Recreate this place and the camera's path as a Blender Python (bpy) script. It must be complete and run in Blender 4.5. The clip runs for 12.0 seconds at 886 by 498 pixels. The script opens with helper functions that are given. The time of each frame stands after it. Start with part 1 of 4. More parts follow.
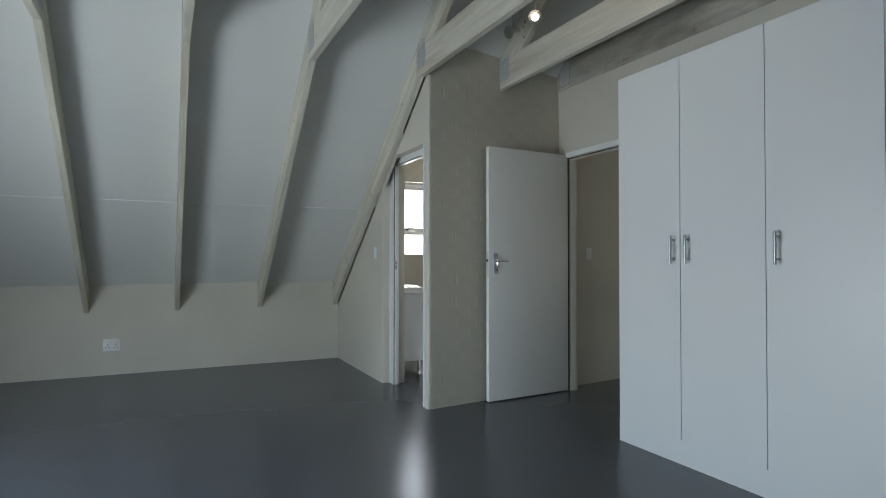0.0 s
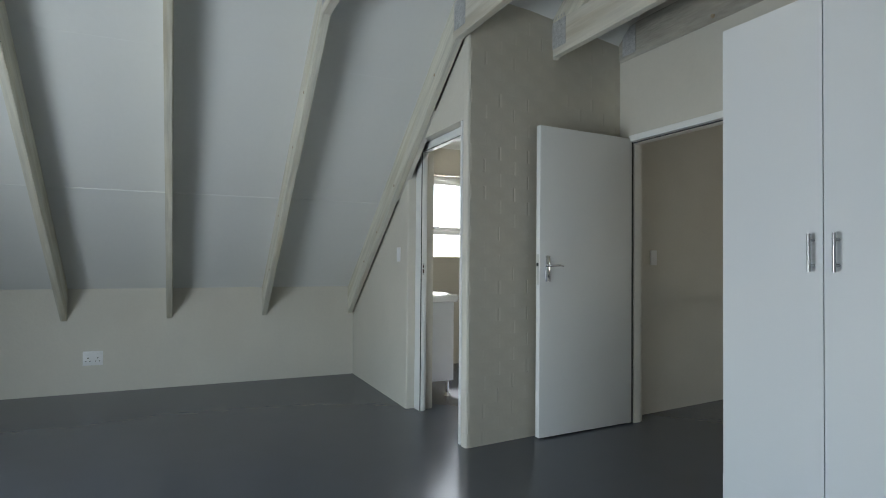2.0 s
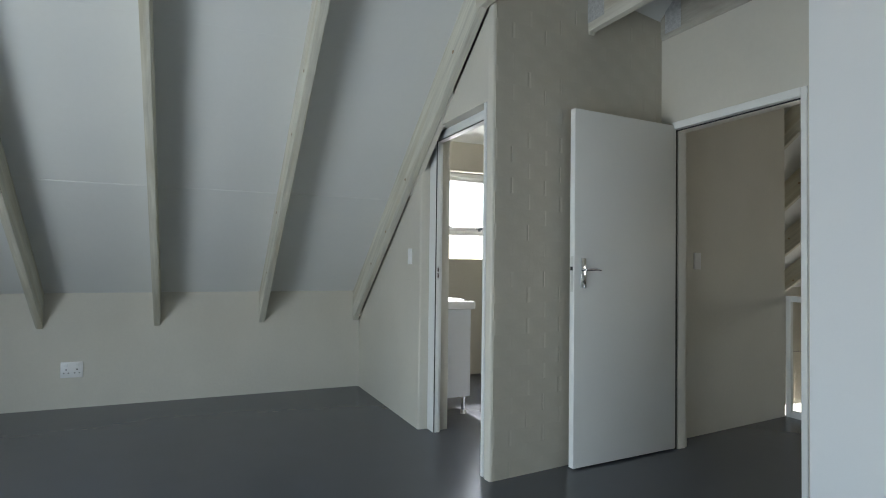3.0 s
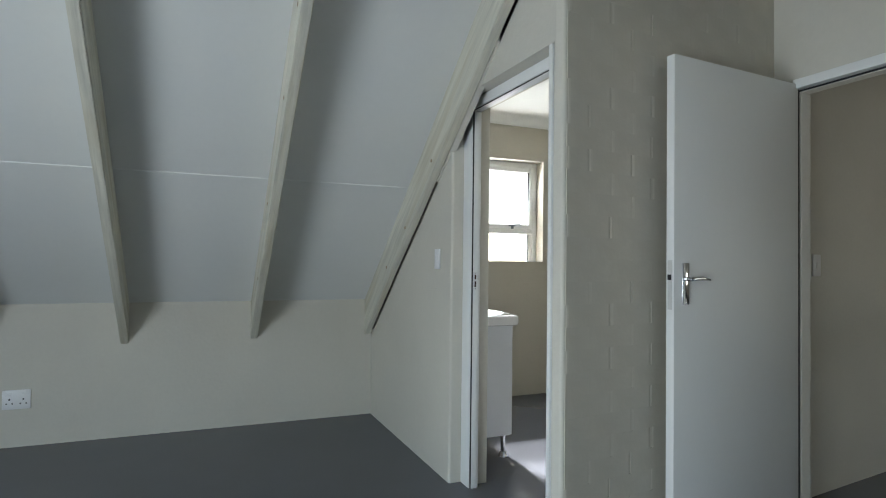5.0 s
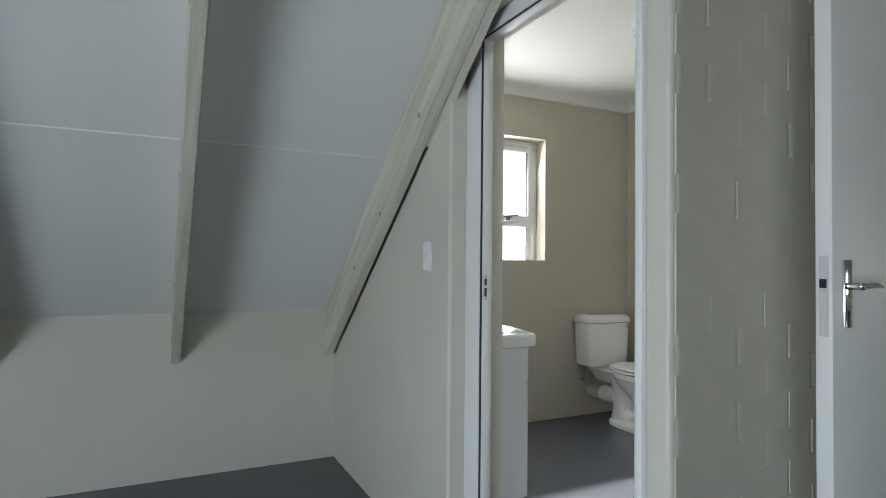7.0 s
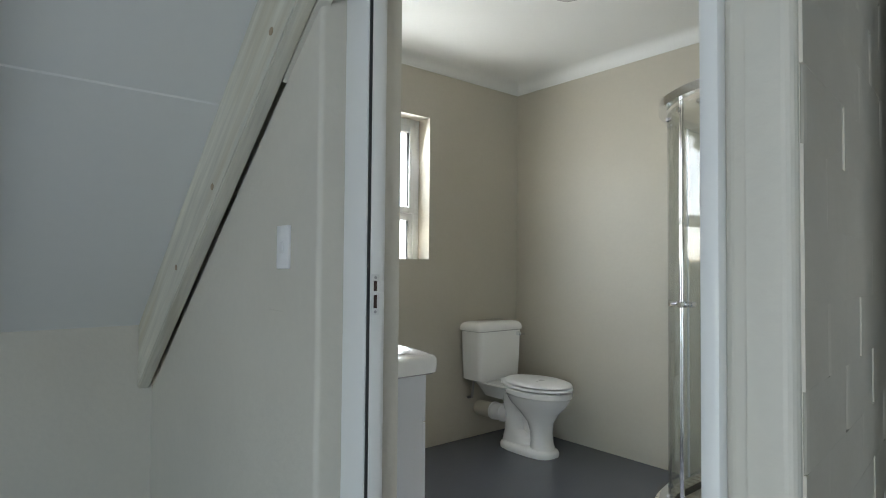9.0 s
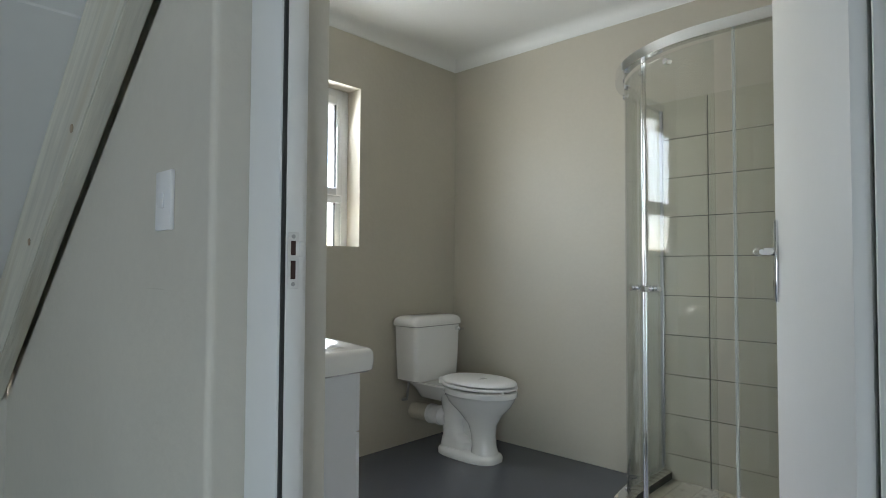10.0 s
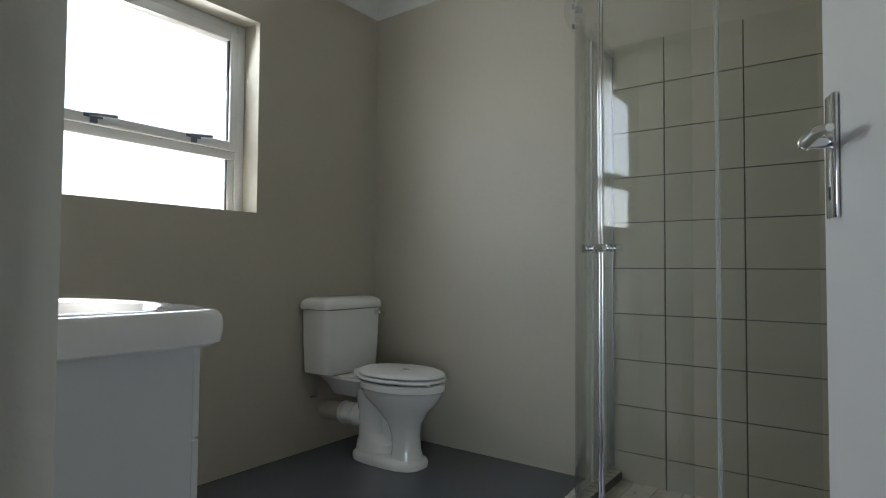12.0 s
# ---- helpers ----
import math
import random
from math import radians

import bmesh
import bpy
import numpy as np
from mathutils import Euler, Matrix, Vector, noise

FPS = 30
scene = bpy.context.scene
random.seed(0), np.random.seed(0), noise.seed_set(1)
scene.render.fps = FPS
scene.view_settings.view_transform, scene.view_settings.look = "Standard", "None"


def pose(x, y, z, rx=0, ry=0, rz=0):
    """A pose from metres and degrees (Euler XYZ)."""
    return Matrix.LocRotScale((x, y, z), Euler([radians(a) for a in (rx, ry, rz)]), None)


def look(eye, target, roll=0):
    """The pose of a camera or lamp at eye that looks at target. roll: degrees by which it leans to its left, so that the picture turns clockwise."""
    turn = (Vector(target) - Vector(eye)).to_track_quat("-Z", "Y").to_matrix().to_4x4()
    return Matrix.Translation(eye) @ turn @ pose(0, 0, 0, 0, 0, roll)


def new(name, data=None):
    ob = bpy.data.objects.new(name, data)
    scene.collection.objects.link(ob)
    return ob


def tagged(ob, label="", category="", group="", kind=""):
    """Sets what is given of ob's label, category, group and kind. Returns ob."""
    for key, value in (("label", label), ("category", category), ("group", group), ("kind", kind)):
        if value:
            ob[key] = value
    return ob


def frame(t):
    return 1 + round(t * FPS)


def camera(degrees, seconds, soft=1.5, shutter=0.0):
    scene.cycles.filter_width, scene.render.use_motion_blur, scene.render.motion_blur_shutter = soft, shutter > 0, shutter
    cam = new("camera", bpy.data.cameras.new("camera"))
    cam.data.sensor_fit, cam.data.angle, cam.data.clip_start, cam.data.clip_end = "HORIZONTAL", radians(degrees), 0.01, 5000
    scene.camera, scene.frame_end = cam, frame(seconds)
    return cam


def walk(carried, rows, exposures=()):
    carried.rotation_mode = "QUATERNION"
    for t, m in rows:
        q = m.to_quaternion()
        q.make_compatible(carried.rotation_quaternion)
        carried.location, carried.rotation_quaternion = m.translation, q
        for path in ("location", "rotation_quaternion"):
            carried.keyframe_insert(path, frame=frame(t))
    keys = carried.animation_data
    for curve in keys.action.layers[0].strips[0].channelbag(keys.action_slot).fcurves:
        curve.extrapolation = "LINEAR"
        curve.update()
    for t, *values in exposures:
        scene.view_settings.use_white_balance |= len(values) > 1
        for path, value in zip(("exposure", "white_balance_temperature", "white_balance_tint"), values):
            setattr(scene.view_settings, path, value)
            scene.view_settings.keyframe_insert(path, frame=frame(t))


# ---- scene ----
# camera and walk
cam = camera(75.2, 12.0, 1.0)
PATH = [
    (0, (-1.261, -0.024, 1.148), (-0.391, 1.776, 1.18), -0.0),
    (0.5, (-1.258, 0.152, 1.15), (-0.395, 1.956, 1.184), 0.1),
    (1, (-1.191, 0.357, 1.147), (-0.339, 2.166, 1.183), 0.3),
    (1.5, (-1.106, 0.565, 1.151), (-0.267, 2.38, 1.188), 0.3),
    (2, (-1.064, 0.799, 1.15), (-0.234, 2.618, 1.191), 0.5),
    (2.5, (-1.022, 1.034, 1.156), (-0.198, 2.856, 1.201), 0.6),
    (3, (-0.941, 1.275, 1.156), (-0.126, 3.101, 1.203), 0.7),
    (5, (-0.711, 2.164, 1.183), (0.073, 4.003, 1.227), 0.7),
    (5.5, (-0.648, 2.422, 1.186), (0.133, 4.263, 1.231), 0.7),
    (6, (-0.586, 2.675, 1.178), (0.211, 4.509, 1.22), 0.7),
    (6.5, (-0.502, 2.891, 1.178), (0.325, 4.711, 1.221), 0.6),
    (8.5, (-0.195, 3.611, 1.159), (0.981, 5.228, 1.212), 0.6),
    (9, (-0.107, 3.749, 1.152), (1.175, 5.284, 1.211), 0.5),
    (9.5, (-0.019, 3.922, 1.103), (1.372, 5.357, 1.165), 0.5),
    (10, (0.099, 4.043, 1.071), (1.564, 5.402, 1.139), 0.3),
    (10.5, (0.224, 4.124, 1.053), (1.73, 5.438, 1.122), 0.4),
    (11, (0.333, 4.2, 1.015), (1.879, 5.467, 1.085), 0.4),
    (11.5, (0.432, 4.279, 0.984), (2.021, 5.492, 1.054), 0.4),
    (12, (0.513, 4.319, 0.933), (2.127, 5.498, 1.003), 0.4),
]
EXPOSURES = [(0, 2.45, 6500, 10), (3, 2.7, 6500, 10), (6.5, 2.75, 6400, 10), (9, 2.6, 6400, 10), (10.5, 2.35, 6320, 10), (12, 1.84, 6290, 10)]
walk(cam, [(t, look(eye, target, roll)) for t, eye, target, roll in PATH], EXPOSURES)

# daylight
world = bpy.data.worlds.new("sky")
scene.world = world
world.use_nodes = True
wn = world.node_tree
sky = wn.nodes.new("ShaderNodeTexSky")
sky.sky_type, sky.sun_disc = "NISHITA", False
sky.sun_elevation, sky.sun_rotation = radians(44), radians(4)
wn.links.new(sky.outputs[0], wn.nodes["Background"].inputs[0])
wn.nodes["Background"].inputs[1].default_value = 0.09


def lamp(name, kind, m, energy, colour, size=(1, 1), angle=0.5):
    data = bpy.data.lights.new(name, kind)
    data.energy, data.color = energy, colour
    if kind == "AREA":
        data.shape, data.size, data.size_y = "RECTANGLE", size[0], size[1]
    if kind == "SUN":
        data.angle = radians(angle)
    if kind == "SPOT":
        data.spot_size, data.spot_blend, data.shadow_soft_size = radians(70), 0.6, 0.025
    ob = new(name, data)
    ob.matrix_world = m
    return ob


SUN_FROM = Vector((0.07, 1.0, 0.97))
lamp("sun", "SUN", look(SUN_FROM * 20, (0, 0, 0)), 5.0, (1.0, 0.97, 0.93), angle=6)
lamp("daylight_bedroom_window", "AREA", look((-3.38, 2.3, 0.65), (0, 2.3, 0.25)), 14, (0.70, 0.853, 0.995), (2.6, 1.3))
lamp("ground_light_bedroom_window", "AREA", look((-3.37, 2.3, 0.65), (0, 3.6, 2.6)), 2.2, (1.0, 0.93, 0.80), (2.6, 1.3))
lamp("daylight_bathroom_window", "AREA", look((1.60, 6.87, 1.65), (1.1, 3, 0.5)), 4.1, (0.92, 0.97, 1.0), (1.15, 0.9))
for k, (y, aim) in enumerate(((3.17, (-0.75, -0.75, -0.45)), (2.74, (-0.7, -0.7, -0.5)))):
    lamp("spotlight_beam", "SPOT", look((0.98 + aim[0] * 0.06, y + aim[1] * 0.06, 2.775 + aim[2] * 0.06), (0.98 + aim[0], y + aim[1], 2.775 + aim[2])), 3, (1.0, 0.84, 0.62))
lamp("daylight_stairwell_window", "AREA", look((6.33, 6.59, -1.16), (5.6, 3.0, 0.4)), 7, (1.0, 0.98, 0.92), (1.15, 0.8))
# fill lamp added to brighten the landing wall, set in an invented gable opening
lamp("landing_fill", "AREA", look((6.98, 0.2, 1.35), (2.6, 3.6, 1.0)), 2.6, (1.0, 0.97, 0.86), (1.5, 1.05))


# materials
def material(name, colour, rough=0.6, metal=0.0, var=0.08, scale=3.0, fine=60.0, bump=0.05, stretch=(1, 1, 1), spec=0.5, random_tint=0.0, coat=0.0, turn=0.0, even_gloss=False):
    m = bpy.data.materials.new(name)
    m.use_nodes = True
    n, ln = m.node_tree.nodes, m.node_tree.links
    b = n["Principled BSDF"]
    b.inputs["Roughness"].default_value, b.inputs["Metallic"].default_value = rough, metal
    b.inputs["Specular IOR Level"].default_value = spec
    b.inputs["Coat Weight"].default_value = coat
    tc, mp = n.new("ShaderNodeTexCoord"), n.new("ShaderNodeMapping")
    mp.inputs["Scale"].default_value = stretch
    rot = n.new("ShaderNodeMapping")
    rot.inputs["Rotation"].default_value = (radians(turn), 0, 0)
    ln.new(tc.outputs["Object"], rot.inputs["Vector"])
    ln.new(rot.outputs[0], mp.inputs["Vector"])
    big, small = n.new("ShaderNodeTexNoise"), n.new("ShaderNodeTexNoise")
    big.inputs["Scale"].default_value, small.inputs["Scale"].default_value = scale, fine
    big.inputs["Detail"].default_value, small.inputs["Detail"].default_value = 5, 3
    for t in (big, small):
        ln.new(mp.outputs[0], t.inputs["Vector"])
    mix = n.new("ShaderNodeMath")
    mix.operation = "MULTIPLY_ADD"
    mix.inputs[1].default_value = 0.35
    ln.new(small.outputs[0], mix.inputs[0])
    ln.new(big.outputs[0], mix.inputs[2])
    ramp = n.new("ShaderNodeMapRange")
    ramp.inputs[1].default_value, ramp.inputs[2].default_value = 0.35, 1.0
    ramp.inputs[3].default_value, ramp.inputs[4].default_value = 1 - var, 1 + var
    ramp.clamp = False
    ln.new(mix.outputs[0], ramp.inputs[0])
    last = ramp.outputs[0]
    if random_tint:
        info, mr, mu = n.new("ShaderNodeObjectInfo"), n.new("ShaderNodeMapRange"), n.new("ShaderNodeMath")
        mr.inputs[3].default_value, mr.inputs[4].default_value = 1 - random_tint, 1 + random_tint
        mu.operation = "MULTIPLY"
        ln.new(info.outputs["Random"], mr.inputs[0])
        ln.new(mr.outputs[0], mu.inputs[0])
        ln.new(last, mu.inputs[1])
        last = mu.outputs[0]
    sc = n.new("ShaderNodeVectorMath")
    sc.operation = "SCALE"
    sc.inputs[0].default_value = colour
    ln.new(last, sc.inputs["Scale"])
    ln.new(sc.outputs[0], b.inputs["Base Color"])
    rr = n.new("ShaderNodeMapRange")
    rr.inputs[1].default_value, rr.inputs[2].default_value = 0.3, 0.7
    rr.inputs[3].default_value, rr.inputs[4].default_value = max(rough - 0.06, 0.02), min(rough + 0.06, 1)
    rr.clamp = False
    ln.new(big.outputs[0], rr.inputs[0])
    if not metal and not even_gloss:
        ln.new(rr.outputs[0], b.inputs["Roughness"])
    if bump:
        bp = n.new("ShaderNodeBump")
        bp.inputs["Strength"].default_value, bp.inputs["Distance"].default_value = bump, 0.01
        ln.new(small.outputs[0], bp.inputs["Height"])
        ln.new(bp.outputs[0], b.inputs["Normal"])
    return m


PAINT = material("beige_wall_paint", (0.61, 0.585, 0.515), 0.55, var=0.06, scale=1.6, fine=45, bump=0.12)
BRICK = material("painted_brick", (0.60, 0.565, 0.485), 0.5, var=0.07, scale=3, fine=16, bump=0.22)
TAUPE = material("taupe_bath_paint", (0.530, 0.497, 0.418), 0.5, var=0.05, scale=1.5, fine=45, bump=0.1)
BOARD = material("white_ceiling_board", (0.725, 0.737, 0.718), 0.5, var=0.03, scale=1.2, fine=30, bump=0.04)
CEIL = material("white_ceiling_paint", (0.80, 0.81, 0.79), 0.6, var=0.03, scale=1.5, fine=60, bump=0.05)
FLOOR = material("grey_floor_paint", (0.095, 0.103, 0.123), 0.25, var=0.06, scale=0.7, fine=5, bump=0.0, even_gloss=True, spec=0.5)
TIMBER = material("whitewashed_pine", (0.60, 0.585, 0.50), 0.6, var=0.22, scale=5, fine=20, bump=0.2, stretch=(5, 0.3, 5), turn=37.9)
TIMBER_H = material("whitewashed_pine_tie", (0.60, 0.575, 0.50), 0.6, var=0.17, scale=5, fine=20, bump=0.2, stretch=(5, 0.3, 5))
BEAM = material("rough_whitewashed_beam", (0.50, 0.475, 0.41), 0.75, var=0.25, scale=6, fine=30, bump=0.45, stretch=(3, 0.4, 3))
KNOT = material("timber_knot", (0.34, 0.26, 0.17), 0.6, var=0.2, scale=40, bump=0.1)
WHITE = material("white_door_enamel", (0.78, 0.785, 0.77), 0.45, var=0.025, scale=1.5, fine=40, bump=0.04)
MELAMINE = material("white_melamine", (0.74, 0.76, 0.775), 0.38, var=0.015, scale=1.0, fine=90, bump=0.02)
PLASTIC = material("white_plastic", (0.82, 0.82, 0.82), 0.3, var=0.01, bump=0)
CERAMIC = material("white_ceramic", (0.86, 0.86, 0.84), 0.08, var=0.01, bump=0, coat=0.5)
CHROME = material("chrome", (0.82, 0.83, 0.85), 0.10, 1.0, var=0.03, bump=0)
STEEL = material("brushed_steel", (0.42, 0.42, 0.42), 0.30, 1.0, var=0.08, fine=120, bump=0.05)
SATIN = material("satin_steel_plate", (0.72, 0.72, 0.71), 0.35, 0.6, var=0.08, scale=30, fine=120, bump=0.05)
GALV = material("galvanised_plate", (0.50, 0.51, 0.51), 0.55, 0.45, var=0.25, scale=40, fine=160, bump=0.6)
SLOT = material("brown_slot", (0.045, 0.020, 0.014), 0.7, var=0.2, bump=0)
PLATE = material("zinc_latch_plate", (0.62, 0.62, 0.60), 0.5, 0.3, var=0.08, scale=30, fine=120, bump=0.05)
DARK = material("dark_gap", (0.02, 0.02, 0.02), 0.8, var=0.1, bump=0)
GREYBLUE = material("grey_metal_stay", (0.16, 0.18, 0.22), 0.4, 0.3, var=0.05, bump=0)
ALU = material("white_aluminium", (0.78, 0.79, 0.80), 0.35, var=0.02, bump=0)
TILE = material("cream_wall_tile", (0.50, 0.473, 0.388), 0.12, var=0.03, scale=4, fine=30, bump=0.02, random_tint=0.03)
TILE_F = material("cream_floor_tile", (0.62, 0.57, 0.48), 0.3, var=0.06, scale=8, fine=50, bump=0.05, random_tint=0.05)
GROUT = material("dark_grey_grout", (0.12, 0.115, 0.10), 0.8, var=0.15, scale=20, bump=0.1)
# black of the gasket, also of the painted shadow gap by the bedroom door
RUBBER_GAP = material("black_rubber_and_gap_shade", (0.03, 0.03, 0.03), 0.6, var=0.1, bump=0)
TREAD = material("stair_pine", (0.42, 0.33, 0.22), 0.5, var=0.2, scale=4, bump=0.1, stretch=(6, 0.7, 6))
EARTH = material("dry_ground", (0.30, 0.27, 0.21), 0.9, var=0.2, scale=0.5, bump=0.1)


def glass(name, tint):
    m = bpy.data.materials.new(name)
    m.use_nodes = True
    n, ln = m.node_tree.nodes, m.node_tree.links
    n.remove(n["Principled BSDF"])
    tr, gl, mx, lw, pw, ma = (n.new("ShaderNode" + k) for k in ("BsdfTransparent", "BsdfGlossy", "MixShader", "LayerWeight", "Math", "Math"))
    tr.inputs[0].default_value = (*tint, 1)
    gl.inputs["Roughness"].default_value = 0.01
    lw.inputs[0].default_value = 0.5
    pw.operation, ma.operation = "POWER", "MULTIPLY_ADD"
    pw.inputs[1].default_value = 5.0
    ma.inputs[1].default_value, ma.inputs[2].default_value = 0.96, 0.04
    ln.new(lw.outputs["Facing"], pw.inputs[0])
    ln.new(pw.outputs[0], ma.inputs[0])
    ln.new(ma.outputs[0], mx.inputs[0])
    ln.new(tr.outputs[0], mx.inputs[1])
    ln.new(gl.outputs[0], mx.inputs[2])
    ln.new(mx.outputs[0], n["Material Output"].inputs[0])
    return m


SEAL = material("milky_seal", (0.80, 0.83, 0.82), 0.3, var=0.02, bump=0)
SEAL.node_tree.nodes["Principled BSDF"].inputs["Alpha"].default_value = 0.45


def stain(mat, colour, amount, scale, stretch=(1, 1, 1), turn=0.0, low=0.50, high=0.68):
    """Blend patches of a second colour over a material's own."""
    n, ln = mat.node_tree.nodes, mat.node_tree.links
    b = n["Principled BSDF"]
    own = b.inputs["Base Color"].links[0].from_socket
    tc, rot, mp, tex, rng_, mix = (n.new("ShaderNode" + k) for k in ("TexCoord", "Mapping", "Mapping", "TexNoise", "MapRange", "MixRGB"))
    rot.inputs["Rotation"].default_value = (radians(turn), 0, 0)
    mp.inputs["Scale"].default_value = stretch
    mp.inputs["Location"].default_value = (3.7, 1.9, 5.3)
    tex.inputs["Scale"].default_value, tex.inputs["Detail"].default_value = scale, 5
    rng_.inputs[1].default_value, rng_.inputs[2].default_value = low, high
    rng_.inputs[4].default_value = amount
    mix.inputs[2].default_value = (*colour, 1)
    ln.new(tc.outputs["Object"], rot.inputs["Vector"])
    ln.new(rot.outputs[0], mp.inputs["Vector"])
    ln.new(mp.outputs[0], tex.inputs["Vector"])
    ln.new(tex.outputs[0], rng_.inputs[0])
    ln.new(rng_.outputs[0], mix.inputs[0])
    ln.new(own, mix.inputs[1])
    ln.new(mix.outputs[0], b.inputs["Base Color"])


stain(TIMBER, (0.47, 0.42, 0.29), 0.6, 3.0, (5, 0.35, 5), 37.9)
stain(TIMBER_H, (0.42, 0.37, 0.27), 0.6, 3.0, (5, 0.35, 5))
stain(BEAM, (0.22, 0.20, 0.165), 0.85, 2.2, (1, 0.6, 2.2), 0, 0.42, 0.66)
stain(PAINT, (0.50, 0.47, 0.40), 0.22, 2.3, low=0.52, high=0.75)
stain(BRICK, (0.48, 0.445, 0.37), 0.35, 2.6, low=0.48, high=0.72)
# the floor paint lies on a faintly trowelled screed
n, ln = FLOOR.node_tree.nodes, FLOOR.node_tree.links
tc, wave, bp = n.new("ShaderNodeTexCoord"), n.new("ShaderNodeTexNoise"), n.new("ShaderNodeBump")
wave.inputs["Scale"].default_value, wave.inputs["Detail"].default_value, wave.inputs["Roughness"].default_value = 11.0, 1.0, 0.4
bp.inputs["Strength"].default_value, bp.inputs["Distance"].default_value = 0.025, 0.01
ln.new(tc.outputs["Object"], wave.inputs["Vector"])
ln.new(wave.outputs[0], bp.inputs["Height"])
ln.new(bp.outputs[0], n["Principled BSDF"].inputs["Normal"])
GLASS = glass("clear_glass", (0.985, 0.99, 0.988))
SHOWER_GLASS = glass("greenish_shower_glass", (0.955, 0.97, 0.958))


def glow(name, colour, strength):
    m = bpy.data.materials.new(name)
    m.use_nodes = True
    b = m.node_tree.nodes["Principled BSDF"]
    b.inputs["Base Color"].default_value = (*colour, 1)
    b.inputs["Emission Color"].default_value = (*colour, 1)
    b.inputs["Emission Strength"].default_value = strength
    return m


BULB = glow("lit_spot_lens", (1.0, 0.96, 0.86), 6)


# mesh helpers
def box(bm, x0, x1, y0, y1, z0, z1, bevel=0.0, seg=2):
    g = bmesh.ops.create_cube(bm, size=1.0, matrix=Matrix.LocRotScale(((x0 + x1) / 2, (y0 + y1) / 2, (z0 + z1) / 2), None, (abs(x1 - x0), abs(y1 - y0), abs(z1 - z0))))
    if bevel:
        edges = list({e for v in g["verts"] for e in v.link_edges})
        bmesh.ops.bevel(bm, geom=edges, offset=bevel, segments=seg, affect="EDGES", profile=0.5)
    return bm


def boxes(*specs, bevel=0.0):
    bm = bmesh.new()
    for s in specs:
        box(bm, *s, bevel=bevel)
    return bm


def rod(bm, a, b, r, seg=16, r2=None):
    a, b = Vector(a), Vector(b)
    d = b - a
    m = Matrix.Translation((a + b) / 2) @ d.to_track_quat("Z", "Y").to_matrix().to_4x4()
    bmesh.ops.create_cone(bm, cap_ends=True, segments=seg, radius1=r, radius2=r if r2 is None else r2, depth=d.length, matrix=m)
    return bm


def ball(bm, c, r, scale=(1, 1, 1), seg=20):
    bmesh.ops.create_uvsphere(bm, u_segments=seg, v_segments=seg // 2, radius=r, matrix=Matrix.LocRotScale(c, None, scale))
    return bm


def prism(bm, outline, axis, a, b):
    """Extrude a closed outline of 2-D points along an axis from a to b."""
    def at(p, w):
        return {"x": (w, p[0], p[1]), "y": (p[0], w, p[1]), "z": (p[0], p[1], w)}[axis]
    lo, hi = [bm.verts.new(at(p, a)) for p in outline], [bm.verts.new(at(p, b)) for p in outline]
    n = len(outline)
    bm.faces.new(lo), bm.faces.new(hi)
    for i in range(n):
        bm.faces.new((lo[i], lo[(i + 1) % n], hi[(i + 1) % n], hi[i]))
    bmesh.ops.recalc_face_normals(bm, faces=bm.faces)
    return bm


def loft(bm, rings, cap=True):
    """Join rings of equal length into one skin."""
    made = [[bm.verts.new(p) for p in ring] for ring in rings]
    n = len(made[0])
    for r, s in zip(made, made[1:]):
        for i in range(n):
            bm.faces.new((r[i], r[(i + 1) % n], s[(i + 1) % n], s[i]))
    if cap:
        bm.faces.new(made[0]), bm.faces.new(made[-1])
    bmesh.ops.recalc_face_normals(bm, faces=bm.faces)
    return bm


def mesh_of(name, bm, mat, smooth=False):
    bmesh.ops.recalc_face_normals(bm, faces=bm.faces)
    me = bpy.data.meshes.new(name)
    bm.to_mesh(me)
    bm.free()
    me.materials.append(mat)
    if smooth:
        me.polygons.foreach_set("use_smooth", [True] * len(me.polygons))
        me.set_sharp_from_angle(angle=radians(38))
    return me


def thing(name, label, category, group="", kind="", at=None):
    ob = new(name)
    ob.empty_display_size = 0.05
    if at is not None:
        ob.matrix_world = at
    return tagged(ob, label, category, group, kind)


def part(name, bm, mat, parent, label="", smooth=False):
    ob = new(name, mesh_of(name, bm, mat, smooth))
    ob.parent = parent
    return tagged(ob, label) if label else ob


def solid(name, bm, mat, label, category, kind="structure", smooth=False):
    return tagged(new(name, mesh_of(name, bm, mat, smooth)), label, category, "", kind)


# plan
KNEE_Y, PITCH = 6.507, 0.778
CEIL0, RAFT0 = 0.885, 0.612
RIDGE_Y = 1.9
WEST, EAST, SOUTH = -3.4, 7.0, 2 * RIDGE_Y - KNEE_Y
PX0, PX1 = 0.545, 0.736
BATH_N, BATH_E, BATH_H = 6.632, 3.005, 2.482
DOOR_X0, DOOR_X1 = 1.88, 1.99


def ceil_z(y):
    return CEIL0 + PITCH * (KNEE_Y - (y if y >= RIDGE_Y else 2 * RIDGE_Y - y))


def brick_y(x):
    return 3.965 + 0.113 * (x - PX0)


VOID = (3.348, EAST, 2.6, KNEE_Y)

